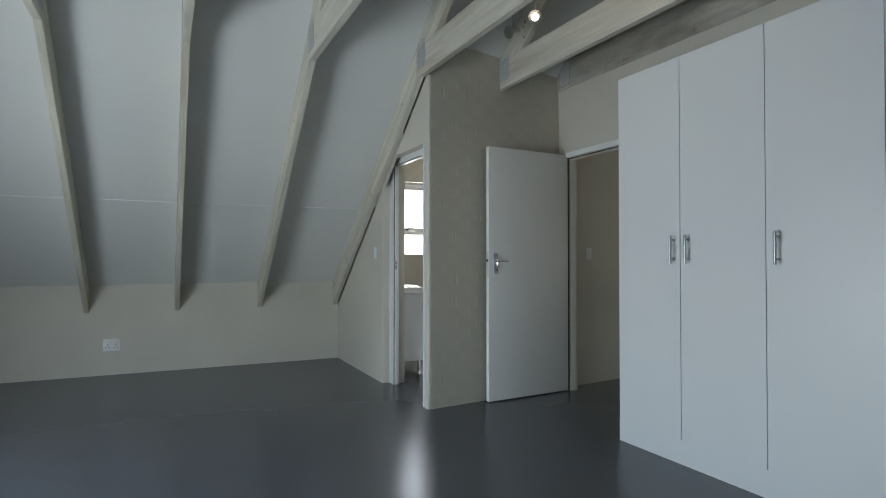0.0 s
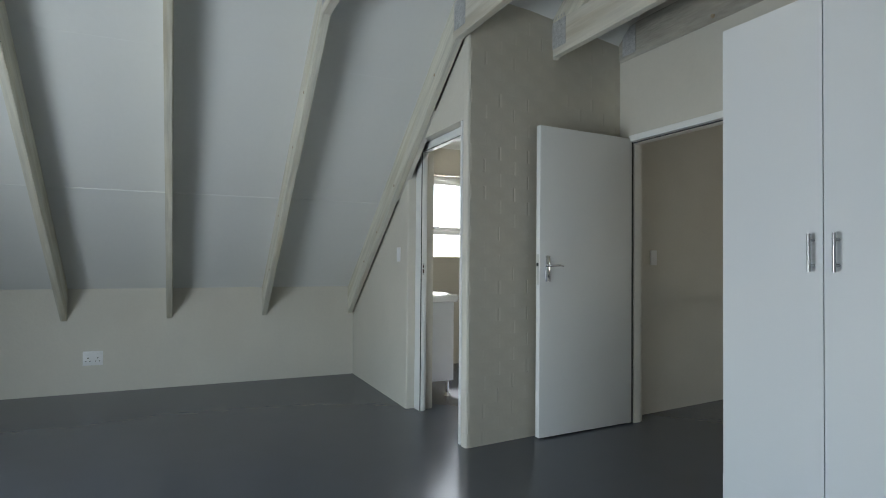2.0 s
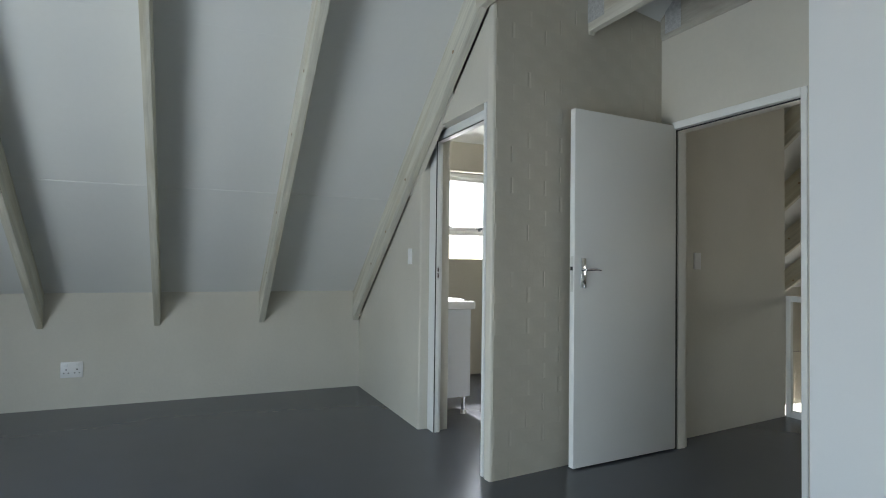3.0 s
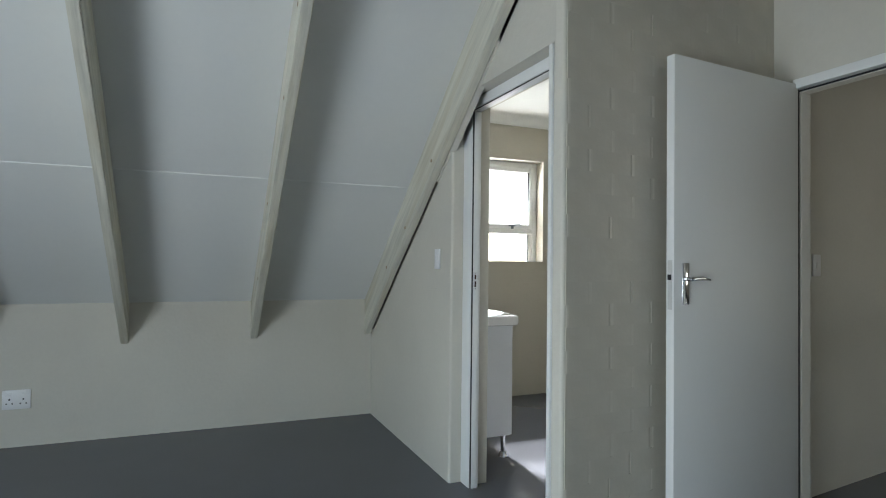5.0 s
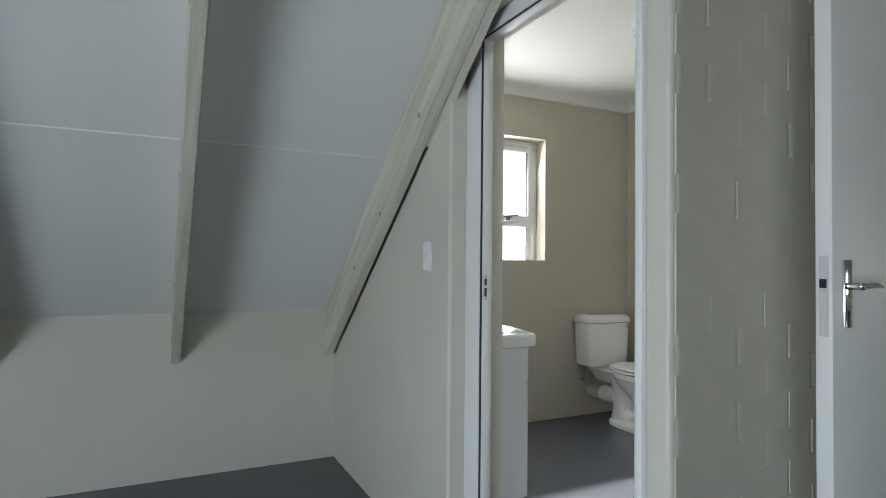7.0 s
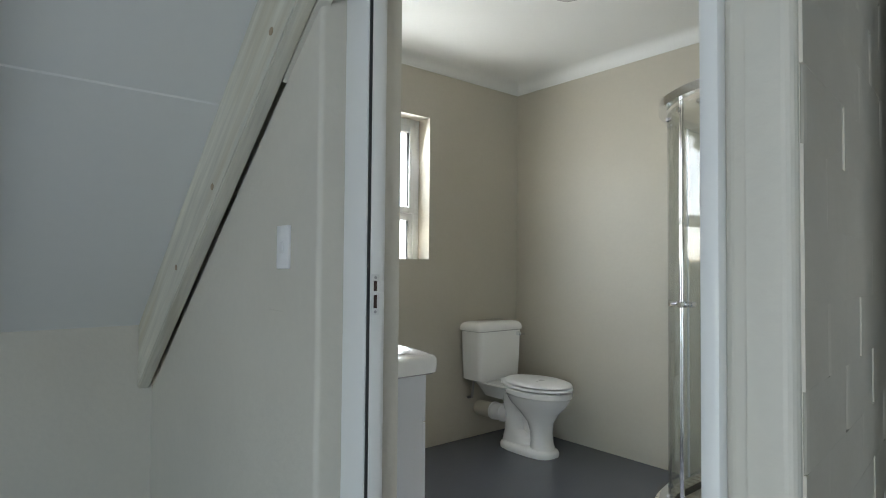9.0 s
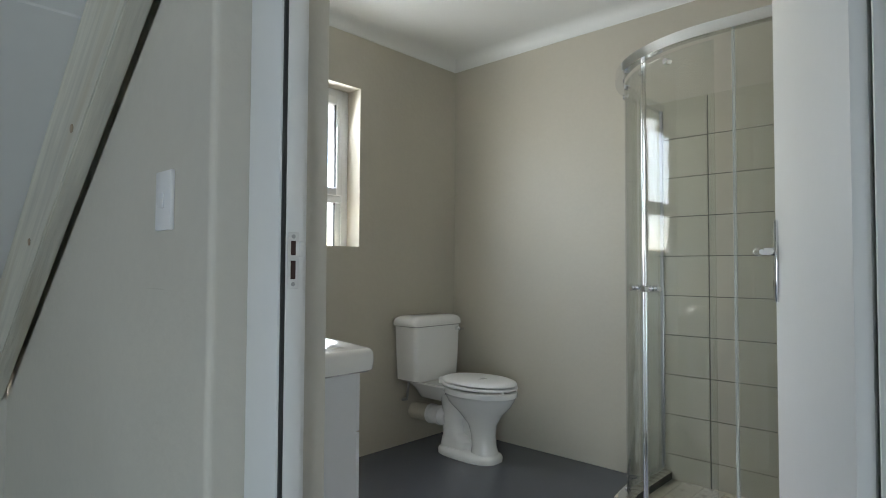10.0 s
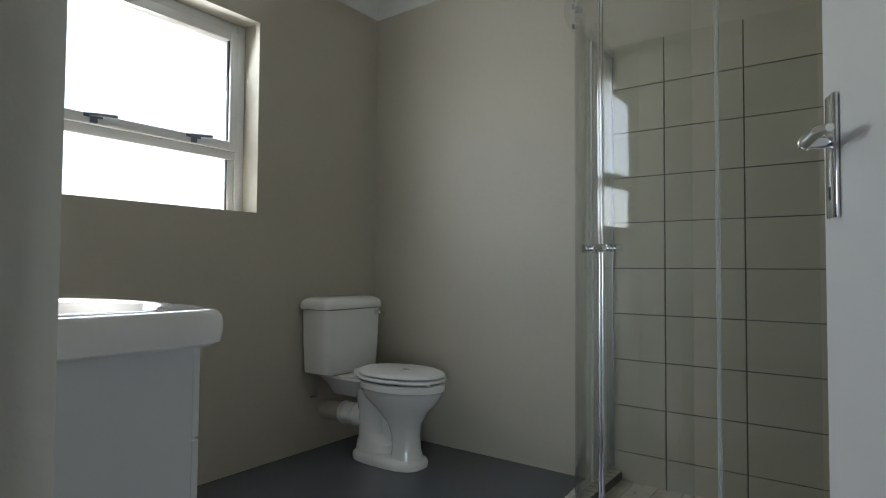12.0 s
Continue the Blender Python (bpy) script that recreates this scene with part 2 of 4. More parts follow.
# floor, in slabs round the stair opening
solid("floor", boxes((WEST - 0.2, VOID[0], SOUTH - 0.2, 6.95, -0.25, 0), (VOID[0], EAST + 0.2, SOUTH - 0.2, VOID[2], -0.25, 0), (VOID[1], EAST + 0.2, VOID[2], 6.95, -0.25, 0), (VOID[0], VOID[1], VOID[3], 6.95, -0.25, 0)), FLOOR, "satin grey painted screed floor, slightly patchy and reflective", "floor")
solid("floor_lower", boxes((2.0, EAST + 0.2, 1.0, 6.95, -2.9, -2.7)), FLOOR, "grey painted floor at the foot of the stairs", "floor")

# outer walls
solid("wall_north", boxes((WEST - 0.2, PX0, KNEE_Y, KNEE_Y + 0.2, 0, CEIL0 + 0.05)), PAINT, "low beige painted knee wall under the sloping ceiling", "wall")
solid("wall_north_landing", boxes((3.13, EAST, KNEE_Y, KNEE_Y + 0.2, 0, CEIL0 + 0.05)), PAINT, "low beige painted knee wall by the stairs", "wall")
solid("wall_south", boxes((WEST - 0.2, EAST + 0.2, SOUTH - 0.2, SOUTH, 0, CEIL0 + 0.05)), PAINT, "low beige painted knee wall", "wall")


def gable(x0, x1, y0, y1, z0, z1):
    bm = bmesh.new()
    for a, b in ((SOUTH, y0), (y1, KNEE_Y)):
        pts = [(a, 0), (b, 0), (b, ceil_z(b) + 0.1)]
        if a < RIDGE_Y < b:
            pts.append((RIDGE_Y, ceil_z(RIDGE_Y) + 0.1))
        pts.append((a, ceil_z(a) + 0.1))
        prism(bm, pts, "x", x0, x1)
    pts = [(y0, z1), (y1, z1), (y1, ceil_z(y1) + 0.1)]
    if y0 < RIDGE_Y < y1:
        pts.append((RIDGE_Y, ceil_z(RIDGE_Y) + 0.1))
    prism(bm, pts + [(y0, ceil_z(y0) + 0.1)], "x", x0, x1)
    if z0 > 0:
        prism(bm, [(y0, 0), (y1, 0), (y1, z0), (y0, z0)], "x", x0, x1)
    return bm


solid("wall_west", gable(WEST - 0.2, WEST, 1.0, 3.6, 0.0, 1.3), PAINT, "beige painted gable wall with a wide window", "wall")
solid("wall_east", gable(EAST, EAST + 0.2, -0.6, 1.0, 0.8, 1.9), PAINT, "beige painted gable wall above the stairs", "wall")


# roof lining: boards laid up the slope with a narrow cover joint
def slope_board(bm, x0, x1, ya, yb, side):
    def p(y, up):
        yy = y if side > 0 else 2 * RIDGE_Y - y
        return (yy, ceil_z(y) + up)
    prism(bm, [p(ya, 0), p(yb, 0), p(yb, 0.06), p(ya, 0.06)], "x", x0, x1)


bm = bmesh.new()
SEAMS = [KNEE_Y, 5.54, 4.56, 3.58, 2.60, RIDGE_Y]
for i in range(5):
    a, b = SEAMS[i], SEAMS[i + 1]
    for x0, x1 in ((WEST - 0.1, PX0), (3.13, EAST + 0.1)):
        slope_board(bm, x0, x1, b + (0.003 if i < 4 else 0), a - (0.003 if i else 0), 1)
    if i >= 2:
        slope_board(bm, PX0 + 0.0005, 3.1295, b + (0.003 if i < 4 else 0), (a if i > 2 else 4.32) - 0.003, 1)
    slope_board(bm, WEST - 0.1, EAST + 0.1, b + (0.003 if i < 4 else 0), a - 0.003, -1)
solid("ceiling", bm, BOARD, "white sloping insulation board ceiling between the rafters", "ceiling")
bm = bmesh.new()
for i in (1, 2, 3, 4):
    y, d = SEAMS[i], 0.005 if i == 1 else 0.0008
    for side in (1, -1):
        for x0, x1 in ((WEST, PX0 - 0.004), (3.21, EAST)) if i < 3 and side > 0 else ((WEST, EAST),):
            yy = (lambda v: v) if side > 0 else (lambda v: 2 * RIDGE_Y - v)
            prism(bm, [(yy(y - 0.009), ceil_z(y - 0.009) + 0.01), (yy(y - 0.006), ceil_z(y - 0.006) - d), (yy(y + 0.006), ceil_z(y + 0.006) - d), (yy(y + 0.009), ceil_z(y + 0.009) + 0.01)], "x", x0, x1)
solid("trim_ceiling_joint", bm, BOARD, "thin white joint strips across the sloping ceiling boards", "ceiling joint")
bm = bmesh.new()
for s in (1, -1):
    def q(y, up):
        return (y if s > 0 else 2 * RIDGE_Y - y, ceil_z(y) + up)
    prism(bm, [q(KNEE_Y + 0.5, 0.08), q(RIDGE_Y, 0.08), q(RIDGE_Y, 0.16), q(KNEE_Y + 0.5, 0.16)], "x", WEST - 0.4, PX0 + 0.03)
    prism(bm, [q(KNEE_Y + 0.5, 0.08), q(RIDGE_Y, 0.08), q(RIDGE_Y, 0.16), q(KNEE_Y + 0.5, 0.16)], "x", 3.10, EAST + 0.4)
    prism(bm, [q(4.2 if s > 0 else KNEE_Y + 0.5, 0.08), q(RIDGE_Y, 0.08), q(RIDGE_Y, 0.16), q(4.2 if s > 0 else KNEE_Y + 0.5, 0.16)], "x", PX0 + 0.03, 3.10)
box(bm, PX0 - 0.05, 3.3, 3.3, 7.2, 3.42, 3.5)
solid("roof", bm, GALV, "plain metal roof over the attic", "roof")

# partition between bedroom and bathroom, with the doorway
OP0, OP1, OPH = 4.043, 4.995, 2.042


def rounded_end(bm, y_in, y_end, z1, r=0.014):
    """The plastered end of a wall, rounded on the bedroom side, between y_in and y_end."""
    k = 1 if y_end > y_in else -1
    arc = [(PX0 + r - r * math.cos(a), y_end - k * (r - r * math.sin(a))) for a in [i * math.pi / 12 for i in range(7)]]
    prism(bm, [(PX0, y_in)] + arc + [(PX1, y_end), (PX1, y_in)], "z", 0, z1)


bm = bmesh.new()
EDGE = OP1 + 0.03
SKIN = 0.022


def under_rafter(y):
    return RAFT0 + PITCH * (KNEE_Y - y) - 0.003


prism(bm, [(EDGE, 0), (BATH_N, 0), (BATH_N, 0.8), (KNEE_Y, ceil_z(KNEE_Y)), (EDGE, ceil_z(EDGE))], "x", PX0 + SKIN, PX1)
prism(bm, [(4.01, OPH), (EDGE, OPH), (EDGE, ceil_z(EDGE)), (4.01, ceil_z(4.01))], "x", PX0 + SKIN, PX1)
prism(bm, [(EDGE, 0), (KNEE_Y + 0.1, 0), (KNEE_Y + 0.1, under_rafter(KNEE_Y)), (KNEE_Y, under_rafter(KNEE_Y)), (EDGE, under_rafter(EDGE))], "x", PX0, PX0 + SKIN)
prism(bm, [(4.01, OPH), (EDGE, OPH), (EDGE, under_rafter(EDGE)), (4.01, under_rafter(4.01))], "x", PX0, PX0 + SKIN)
rounded_end(bm, 4.01, OP0, OPH)
rounded_end(bm, EDGE, OP1, OPH)
WALL_P = solid("wall_partition", bm, PAINT, "smooth beige plastered partition wall with a bathroom doorway", "wall")
bm = bmesh.new()
rng = random.Random(3)
under = [(y, RAFT0 + PITCH * (KNEE_Y - y) - rng.uniform(0.001, 0.006)) for y in [4.47 + 0.715 * i / 14 for i in range(15)]]
prism(bm, under + [(y, z + 0.09) for y, z in reversed(under)], "x", 0.5335, PX0 + SKIN)
part("filler", bm, PAINT, WALL_P, "rough plaster closing the gap beside the rafter")
part("scratch", boxes((PX0 - 0.0006, PX0 + 0.002, 5.185, 5.275, 1.0275, 1.0298)), TIMBER_H, WALL_P, "faint scratch in the plaster")
bm = boxes((PX1 - 0.01, PX1 + 0.006, OP1 + 0.0005, BATH_N, 0, BATH_H), (PX1 - 0.01, PX1 + 0.006, 4.09, OP1, OPH + 0.002, BATH_H), (PX0 + 0.03, PX1, KNEE_Y + 0.01, BATH_N + 0.2, 0.8, 3.0))
solid("wall_bath_west", bm, TAUPE, "taupe painted bathroom wall behind the vanity", "wall")

# brick wall, door wall, landing wall
ANG = math.atan(0.113)
BW = pose(PX0, 3.965, 0, 0, 0, math.degrees(ANG))
bm = bmesh.new()
LEN = (DOOR_X0 + 0.05 - PX0) / math.cos(ANG)
box(bm, 0.0, 0.15, 0.002, 0.050, 0, 2.85)
bmesh.ops.bevel(bm, geom=[e for e in bm.edges if all(v.co.x < 0.001 and v.co.y < 0.003 for v in e.verts)], offset=0.014, segments=5, affect="EDGES", profile=0.5)
prism(bm, [(0.15, 0), (LEN, 0), (LEN, 2.75), (0.15, 2.84)], "y", 0.002, 0.10)
WALL_BRICK = solid("wall_brick", bm, PAINT, "single skin brick wall thickly painted beige", "wall")
WALL_BRICK.matrix_world = BW

bm = bmesh.new()
far = (3.31 - PX0) / math.cos(ANG)
prism(bm, [((2.0 - PX0) / math.cos(ANG) - 0.12, 0.0), (far, 0.0), (far, 0.11), ((2.0 - PX0) / math.cos(ANG) - 0.12, 0.11)], "z", 0, 3.0)
o = solid("wall_landing", bm, PAINT, "beige painted wall along the landing outside the door", "wall")
o.matrix_world = BW
DO0, DO1, DOH = 3.15, 4.035, 2.06
bm = bmesh.new()
prism(bm, [(SOUTH, 0), (DO0, 0), (DO0, DOH), (DO1, DOH), (DO1, 0), (4.12, 0), (4.12, ceil_z(4.12)), (RIDGE_Y, ceil_z(RIDGE_Y)), (SOUTH, ceil_z(SOUTH))], "x", DOOR_X0, DOOR_X1)
solid("wall_door", bm, PAINT, "beige plastered wall around the bedroom door", "wall")

# bathroom shell
WX0, WX1, WZ0, WZ1 = 1.02, 2.183, 1.193, 2.105
bm = boxes((PX1, WX0, BATH_N, BATH_N + 0.22, 0, 3.0), (WX1, BATH_E + 0.2, BATH_N, BATH_N + 0.22, 0, 3.0), (WX0, WX1, BATH_N, BATH_N + 0.22, 0, WZ0), (WX0, WX1, BATH_N, BATH_N + 0.22, WZ1, 3.0))
solid("wall_bath_north", bm, TAUPE, "taupe painted bathroom wall with a deep window opening", "wall")
WALL_E = solid("wall_bath_east", boxes((BATH_E, BATH_E + 0.139, 4.37, BATH_N, 0, 3.0)), TAUPE, "taupe painted bathroom wall with a tiled shower corner", "wall")
bm = bmesh.new()
prism(bm, [(PX1, brick_y(PX1) + 0.105), (BATH_E, brick_y(BATH_E) + 0.115), (BATH_E, brick_y(BATH_E) + 0.14), (PX1, brick_y(PX1) + 0.13)], "z", 0, 3.0)
solid("wall_bath_south", bm, TAUPE, "taupe painted bathroom wall behind the open door", "wall")
bm = bmesh.new()
prism(bm, [(PX1 - 0.02, brick_y(PX1) + 0.11), (BATH_E + 0.1, brick_y(BATH_E) + 0.12), (BATH_E + 0.1, BATH_N + 0.1), (PX1 - 0.02, BATH_N + 0.1)], "z", BATH_H, BATH_H + 0.05)
solid("ceiling_bath", bm, CEIL, "flat white painted bathroom ceiling", "ceiling")


def cornice(bm, a, b, inward):
    """A coved strip from a to b along the wall top."""
    a, b, n = Vector((*a, 0)), Vector((*b, 0)), Vector((*inward, 0))
    prof = [(0.0, -0.076)] + [(0.004 + 0.072 * (1 - math.cos(t)), -0.072 + 0.072 * math.sin(t)) for t in [i * math.pi / 16 for i in range(9)]] + [(0, 0)]
    rings = [[(p + n * u + Vector((0, 0, BATH_H + w))) for u, w in prof] for p in (a, b)]
    loft(bm, rings)


bm = bmesh.new()
cornice(bm, (PX1, BATH_N), (BATH_E, BATH_N), (0, -1))
cornice(bm, (BATH_E, BATH_N), (BATH_E, 4.3), (-1, 0))
cornice(bm, (PX1 + 0.006, 4.1), (PX1 + 0.006, BATH_N), (1, 0))
solid("trim_cornice", bm, CEIL, "white coved plaster cornice round the bathroom ceiling", "cornice", smooth=True)

# bathroom window
win = thing("window_1", "white aluminium bathroom window with an opening top sash", "window", kind="structure")
FY0, FY1 = 6.745, 6.80
part("window_frame", boxes((WX0, WX0 + 0.045, FY0, FY1, WZ0, WZ1), (WX1 - 0.045, WX1, FY0, FY1, WZ0, WZ1), (WX0 + 0.045, WX1 - 0.045, FY0, FY1, WZ0 - 0.04, WZ0 + 0.004), (WX1 - 0.085, WX1 - 0.0455, FY0 + 0.004, FY1, WZ0, 1.4445), (WX0 + 0.0455, WX0 + 0.085, FY0 + 0.004, FY1, WZ0, 1.4445), (WX0 + 0.045, WX1 - 0.045, FY0, FY1, WZ1 - 0.045, WZ1), (WX0 + 0.045, WX1 - 0.045, FY0, FY1, 1.445, 1.488), bevel=0.004), ALU, win, smooth=True)
sash = part("sash", boxes((WX0 + 0.045, WX0 + 0.086, FY0 - 0.012, FY1 - 0.01, 1.488, WZ1 - 0.045), (WX1 - 0.086, WX1 - 0.045, FY0 - 0.012, FY1 - 0.01, 1.488, WZ1 - 0.045), (WX0 + 0.086, WX1 - 0.086, FY0 - 0.012, FY1 - 0.01, 1.488, 1.53), (WX0 + 0.086, WX1 - 0.086, FY0 - 0.012, FY1 - 0.01, WZ1 - 0.09, WZ1 - 0.045), bevel=0.004), ALU, win, smooth=True)
part("gasket", boxes((WX1 - 0.091, WX1 - 0.086, FY0, FY0 + 0.012, 1.535, WZ1 - 0.09), (WX1 - 0.090, WX1 - 0.0855, FY0 + 0.006, FY0 + 0.016, WZ0 + 0.004, 1.445)), RUBBER_GAP, win, "black rubber glazing gasket")
for z0, z1 in ((1.53, WZ1 - 0.09), (WZ0 + 0.004, 1.445)):
    p = part("pane", boxes((WX0 + 0.046, WX1 - 0.046, FY0 + 0.022, FY0 + 0.026, z0, z1)), GLASS, win)
    p.visible_shadow = False
for x in (1.50, 1.915):
    bm = boxes((x - 0.035, x + 0.035, FY0 - 0.020, FY0 - 0.012, 1.512, 1.528), (x - 0.012, x + 0.012, FY0 - 0.028, FY0 - 0.012, 1.490, 1.530), bevel=0.002)
    rod(bm, (x - 0.02, FY0 - 0.026, 1.522), (x + 0.085, FY0 - 0.026, 1.532), 0.007)
    part("catch", bm, GREYBLUE, sash, "grey metal casement catch")


# trusses: rafter, tie beam and nail plates
def truss(x, tie_x, north_from, tie):
    w = 0.024
    t = thing("roof_truss", "whitewashed pine roof truss with knots and metal nail plates", "roof truss", "roof trusses")

    def low(y):
        return RAFT0 + PITCH * (KNEE_Y - y)
    y0 = north_from
    lim = 0.005
    r = bmesh.new()
    n = 26
    rng = random.Random(int(100 * (x + 9)))
    outline = []
    for i in range(n + 1):
        y = y0 - (y0 - RIDGE_Y) * i / n
        outline.append((y, low(y) + rng.uniform(-0.0025, 0.0025)))
    outline += [(RIDGE_Y, ceil_z(RIDGE_Y) - lim), (y0, ceil_z(y0) - lim)]
    prism(r, outline, "x", x - w, x + w)
    bmesh.ops.bevel(r, geom=[e for e in r.edges if abs(e.verts[0].co.x - e.verts[1].co.x) < 1e-5 and e.calc_length() < 0.4], offset=0.004, segments=2, affect="EDGES")
    part("rafter", r, TIMBER, t)
    s = bmesh.new()
    ys = SOUTH
    prism(s, [(ys, RAFT0), (RIDGE_Y, low(RIDGE_Y)), (RIDGE_Y, ceil_z(RIDGE_Y) - lim), (ys, CEIL0 - lim)], "x", x - w, x + w)
    part("rafter", s, TIMBER, t)
    for k in range(4):
        y = y0 - 0.35 - (y0 - 4.0) * (k + rng.uniform(0, 0.6)) / 5
        up = rng.uniform(0.04, 0.16)
        kb = ball(bmesh.new(), (x - w - 0.001, y, low(y) + up), 0.011, (0.18, 1.3, 1.0), 10)
        part("knot", kb, KNOT, t, "dark knot")
    if tie:
        tz0, tz1 = 2.545, 2.775
        ya, yb = 4.07, 2 * RIDGE_Y - 4.07
        b = boxes((tie_x - w - 0.001, tie_x + w - 0.001, yb, min(ya, brick_y(max(tie_x, PX0)) - 0.006 if tie_x > PX0 + 0.1 else ya), tz0, tz1), bevel=0.004)
        part("tie_beam", b, TIMBER_H, t)
        for y in (ya - 0.10, yb + 0.10):
            for sx in (-1, 1):
                px = tie_x + sx * (w + 0.0015) - 0.001
                pl = boxes((px - 0.001, px + 0.001, y - 0.075, y + 0.075, tz0 + 0.05, tz1 + 0.0))
                for i in range(5):
                    for j in range(7):
                        yy, zz = y - 0.06 + i * 0.03, tz0 + 0.07 + j * 0.03
                        box(pl, px + sx * 0.0005, px + sx * 0.0025, yy - 0.004, yy + 0.004, zz - 0.008, zz + 0.008)
                part("nail_plate", pl, GALV, t, "galvanised toothed nail plate")
    return t


for x in (-2.74, -1.943, -1.145, -0.328, 0.509):
    truss(x, x, KNEE_Y - 0.002, True)
truss(1.25, 1.25, brick_y(1.25) - 0.004, True)
for x in (3.66, 4.46, 5.26, 6.06):
    truss(x, x, KNEE_Y - 0.002, False)

# beam bolted along the head of the door wall
beam = thing("wall_beam", "rough whitewashed timber beam bolted along the wall top", "beam")
bm = bmesh.new()
rings = []
for i in range(24):
    y, k = 4.105 - i * 0.25, 0.004 * math.sin(i * 1.7)
    rings.append([(1.862 + k, y, 2.64), (1.874 + k, y, 2.622), (1.96, y, 2.62), (1.96, y, 2.87), (1.875 + k, y, 2.87 + k), (1.860 + k, y, 2.855 + k)])
loft(bm, rings)
part("beam", bm, BEAM, beam)
for y, z in ((3.277, 2.652), (2.645, 2.648), (2.02, 2.65)):
    part("bolt", rod(bmesh.new(), (1.866, y, z), (1.850, y, z), 0.013, 6), KNOT, beam, "rusty brown bolt head")
part("nail_plate", boxes((1.8535, 1.8555, 3.93, 4.06, 2.65, 2.85)), GALV, beam, "galvanised nail plate")


# doors
def lever_set(parent, x, y, z, face, toward):
    """An escutcheon and lever on a leaf whose face looks along +-y; the lever points along x."""
    plate = part("escutcheon", boxes((x - 0.019, x + 0.019, y, y + face * 0.008, z - 0.085, z + 0.085), bevel=0.003), CHROME, parent, "chrome lever handle plate", smooth=True)
    bm = rod(bmesh.new(), (x, y, z + 0.02), (x, y + face * 0.038, z + 0.02), 0.009)
    rod(bm, (x, y + face * 0.036, z + 0.02), (x + toward * 0.07, y + face * 0.037, z + 0.022), 0.009, 14, 0.008)
    rod(bm, (x + toward * 0.07, y + face * 0.037, z + 0.022), (x + toward * 0.108, y + face * 0.035, z + 0.017), 0.008, 14, 0.005)
    ball(bm, (x, y + face * 0.036, z + 0.02), 0.0105)
    ob = part("lever", bm, CHROME, plate, "chrome door lever", smooth=True)
    part("keyhole", boxes((x - 0.003, x + 0.003, y + face * 0.0075, y + face * 0.0086, z - 0.060, z - 0.042)), DARK, plate)
    return ob


# bedroom door, open against the brick wall; the leaf's frame has x along the leaf from the hinge
d1 = thing("door_1", "white flush bedroom door standing open against the brick wall", "door", kind="structure", at=pose(1.888, 3.995, 0, 0, 0, 180 + 4.2))
part("leaf", boxes((0.004, 0.832, -0.040, 0.0, 0.010, 2.042), bevel=0.0025), WHITE, d1, smooth=True)
lever_set(d1, 0.832 - 0.062, 0.0, 1.105, 1, -1)
part("latch_plate", boxes((0.8322, 0.8332, -0.031, -0.009, 1.00, 1.20)), PLATE, d1, "steel latch plate on the door edge")
part("latch_bolt", boxes((0.8322, 0.839, -0.027, -0.013, 1.120, 1.142)), DARK, d1)
f1 = thing("door_frame", "white painted timber frame round the bedroom door", "door frame", kind="structure")
FX0, FX1 = DOOR_X0 - 0.012, DOOR_X1 + 0.012
part("jamb", boxes((FX0, FX1, DO0 - 0.008, DO0 + 0.024, 0, 2.062), bevel=0.003), WHITE, f1)
# hinge jamb and stops: wall beige stands in for shade on the white frame
part("jamb", boxes((FX0, FX1, DO1 - 0.024, DO1 + 0.008, 0, 2.062), bevel=0.003), PAINT, f1, "hinge jamb of the white frame, shaded by the wall's beige")
part("head", boxes((FX0, FX1, DO0 + 0.024, DO1 - 0.024, 2.020, 2.064), bevel=0.003), WHITE, f1)
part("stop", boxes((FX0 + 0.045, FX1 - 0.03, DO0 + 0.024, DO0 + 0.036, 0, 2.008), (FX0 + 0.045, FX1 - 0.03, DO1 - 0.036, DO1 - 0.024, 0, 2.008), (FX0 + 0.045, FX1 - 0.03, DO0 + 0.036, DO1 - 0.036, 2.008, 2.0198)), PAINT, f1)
# two black strips put the shadow round the leaf's gap into colour
part("gap_strip", boxes((FX0 + 0.020, FX0 + 0.034, DO1 - 0.034, DO1 - 0.0242, 0, 2.03)), RUBBER_GAP, f1, "black strip painting the shadow gap beside the open leaf")
part("gap_strip", boxes((FX0 + 0.040, FX0 + 0.045, DO0 + 0.0245, DO1 - 0.0245, 2.012, 2.0196)), DARK, f1, "black strip painting the shadow line under the frame head")

# bathroom door frame: face, rebate with the strike plate, plastered reveal behind it
f2 = thing("door_frame", "white painted steel frame of the bathroom door with a strike plate", "door frame", kind="structure")
JX, JY, JZ = 0.612, 4.892, 1.988
part("jamb", boxes((JX, 0.668, JY, OP1 - 0.001, 0, OPH - 0.001), bevel=0.004), WHITE, f2, smooth=True)
j = part("jamb", boxes((0.6234, 0.657, JY - 0.007, JY - 0.0005, 0, JZ - 0.006), bevel=0.002), WHITE, f2, "white rebate strip that carries the strike plate", smooth=True)
# thin black strip along the rebate, repeated under the head
part("gap_strip", boxes((0.6168, 0.6230, JY - 0.005, JY - 0.0004, 0, JZ)), RUBBER_GAP, f2, "black strip in the door rebate")
# white upright strip at the end of the brick wall
part("edge_strip", boxes((0.541, JX - 0.0005, OP0 + 0.001, 4.068, 0, OPH - 0.001), bevel=0.006), WHITE, f2, "white strip flush with the brick wall's end", smooth=True)
part("jamb", boxes((JX, 0.69, OP0 + 0.001, 4.096, 0, OPH - 0.001), bevel=0.004), WHITE, f2, smooth=True)
part("jamb", boxes((0.640, PX1 + 0.004, 4.1005, 4.114, 0, JZ), bevel=0.003), WHITE, f2, smooth=True)
part("head", boxes((JX, 0.668, 4.1005, JY - 0.001, JZ, OPH - 0.001), bevel=0.004), WHITE, f2, smooth=True)
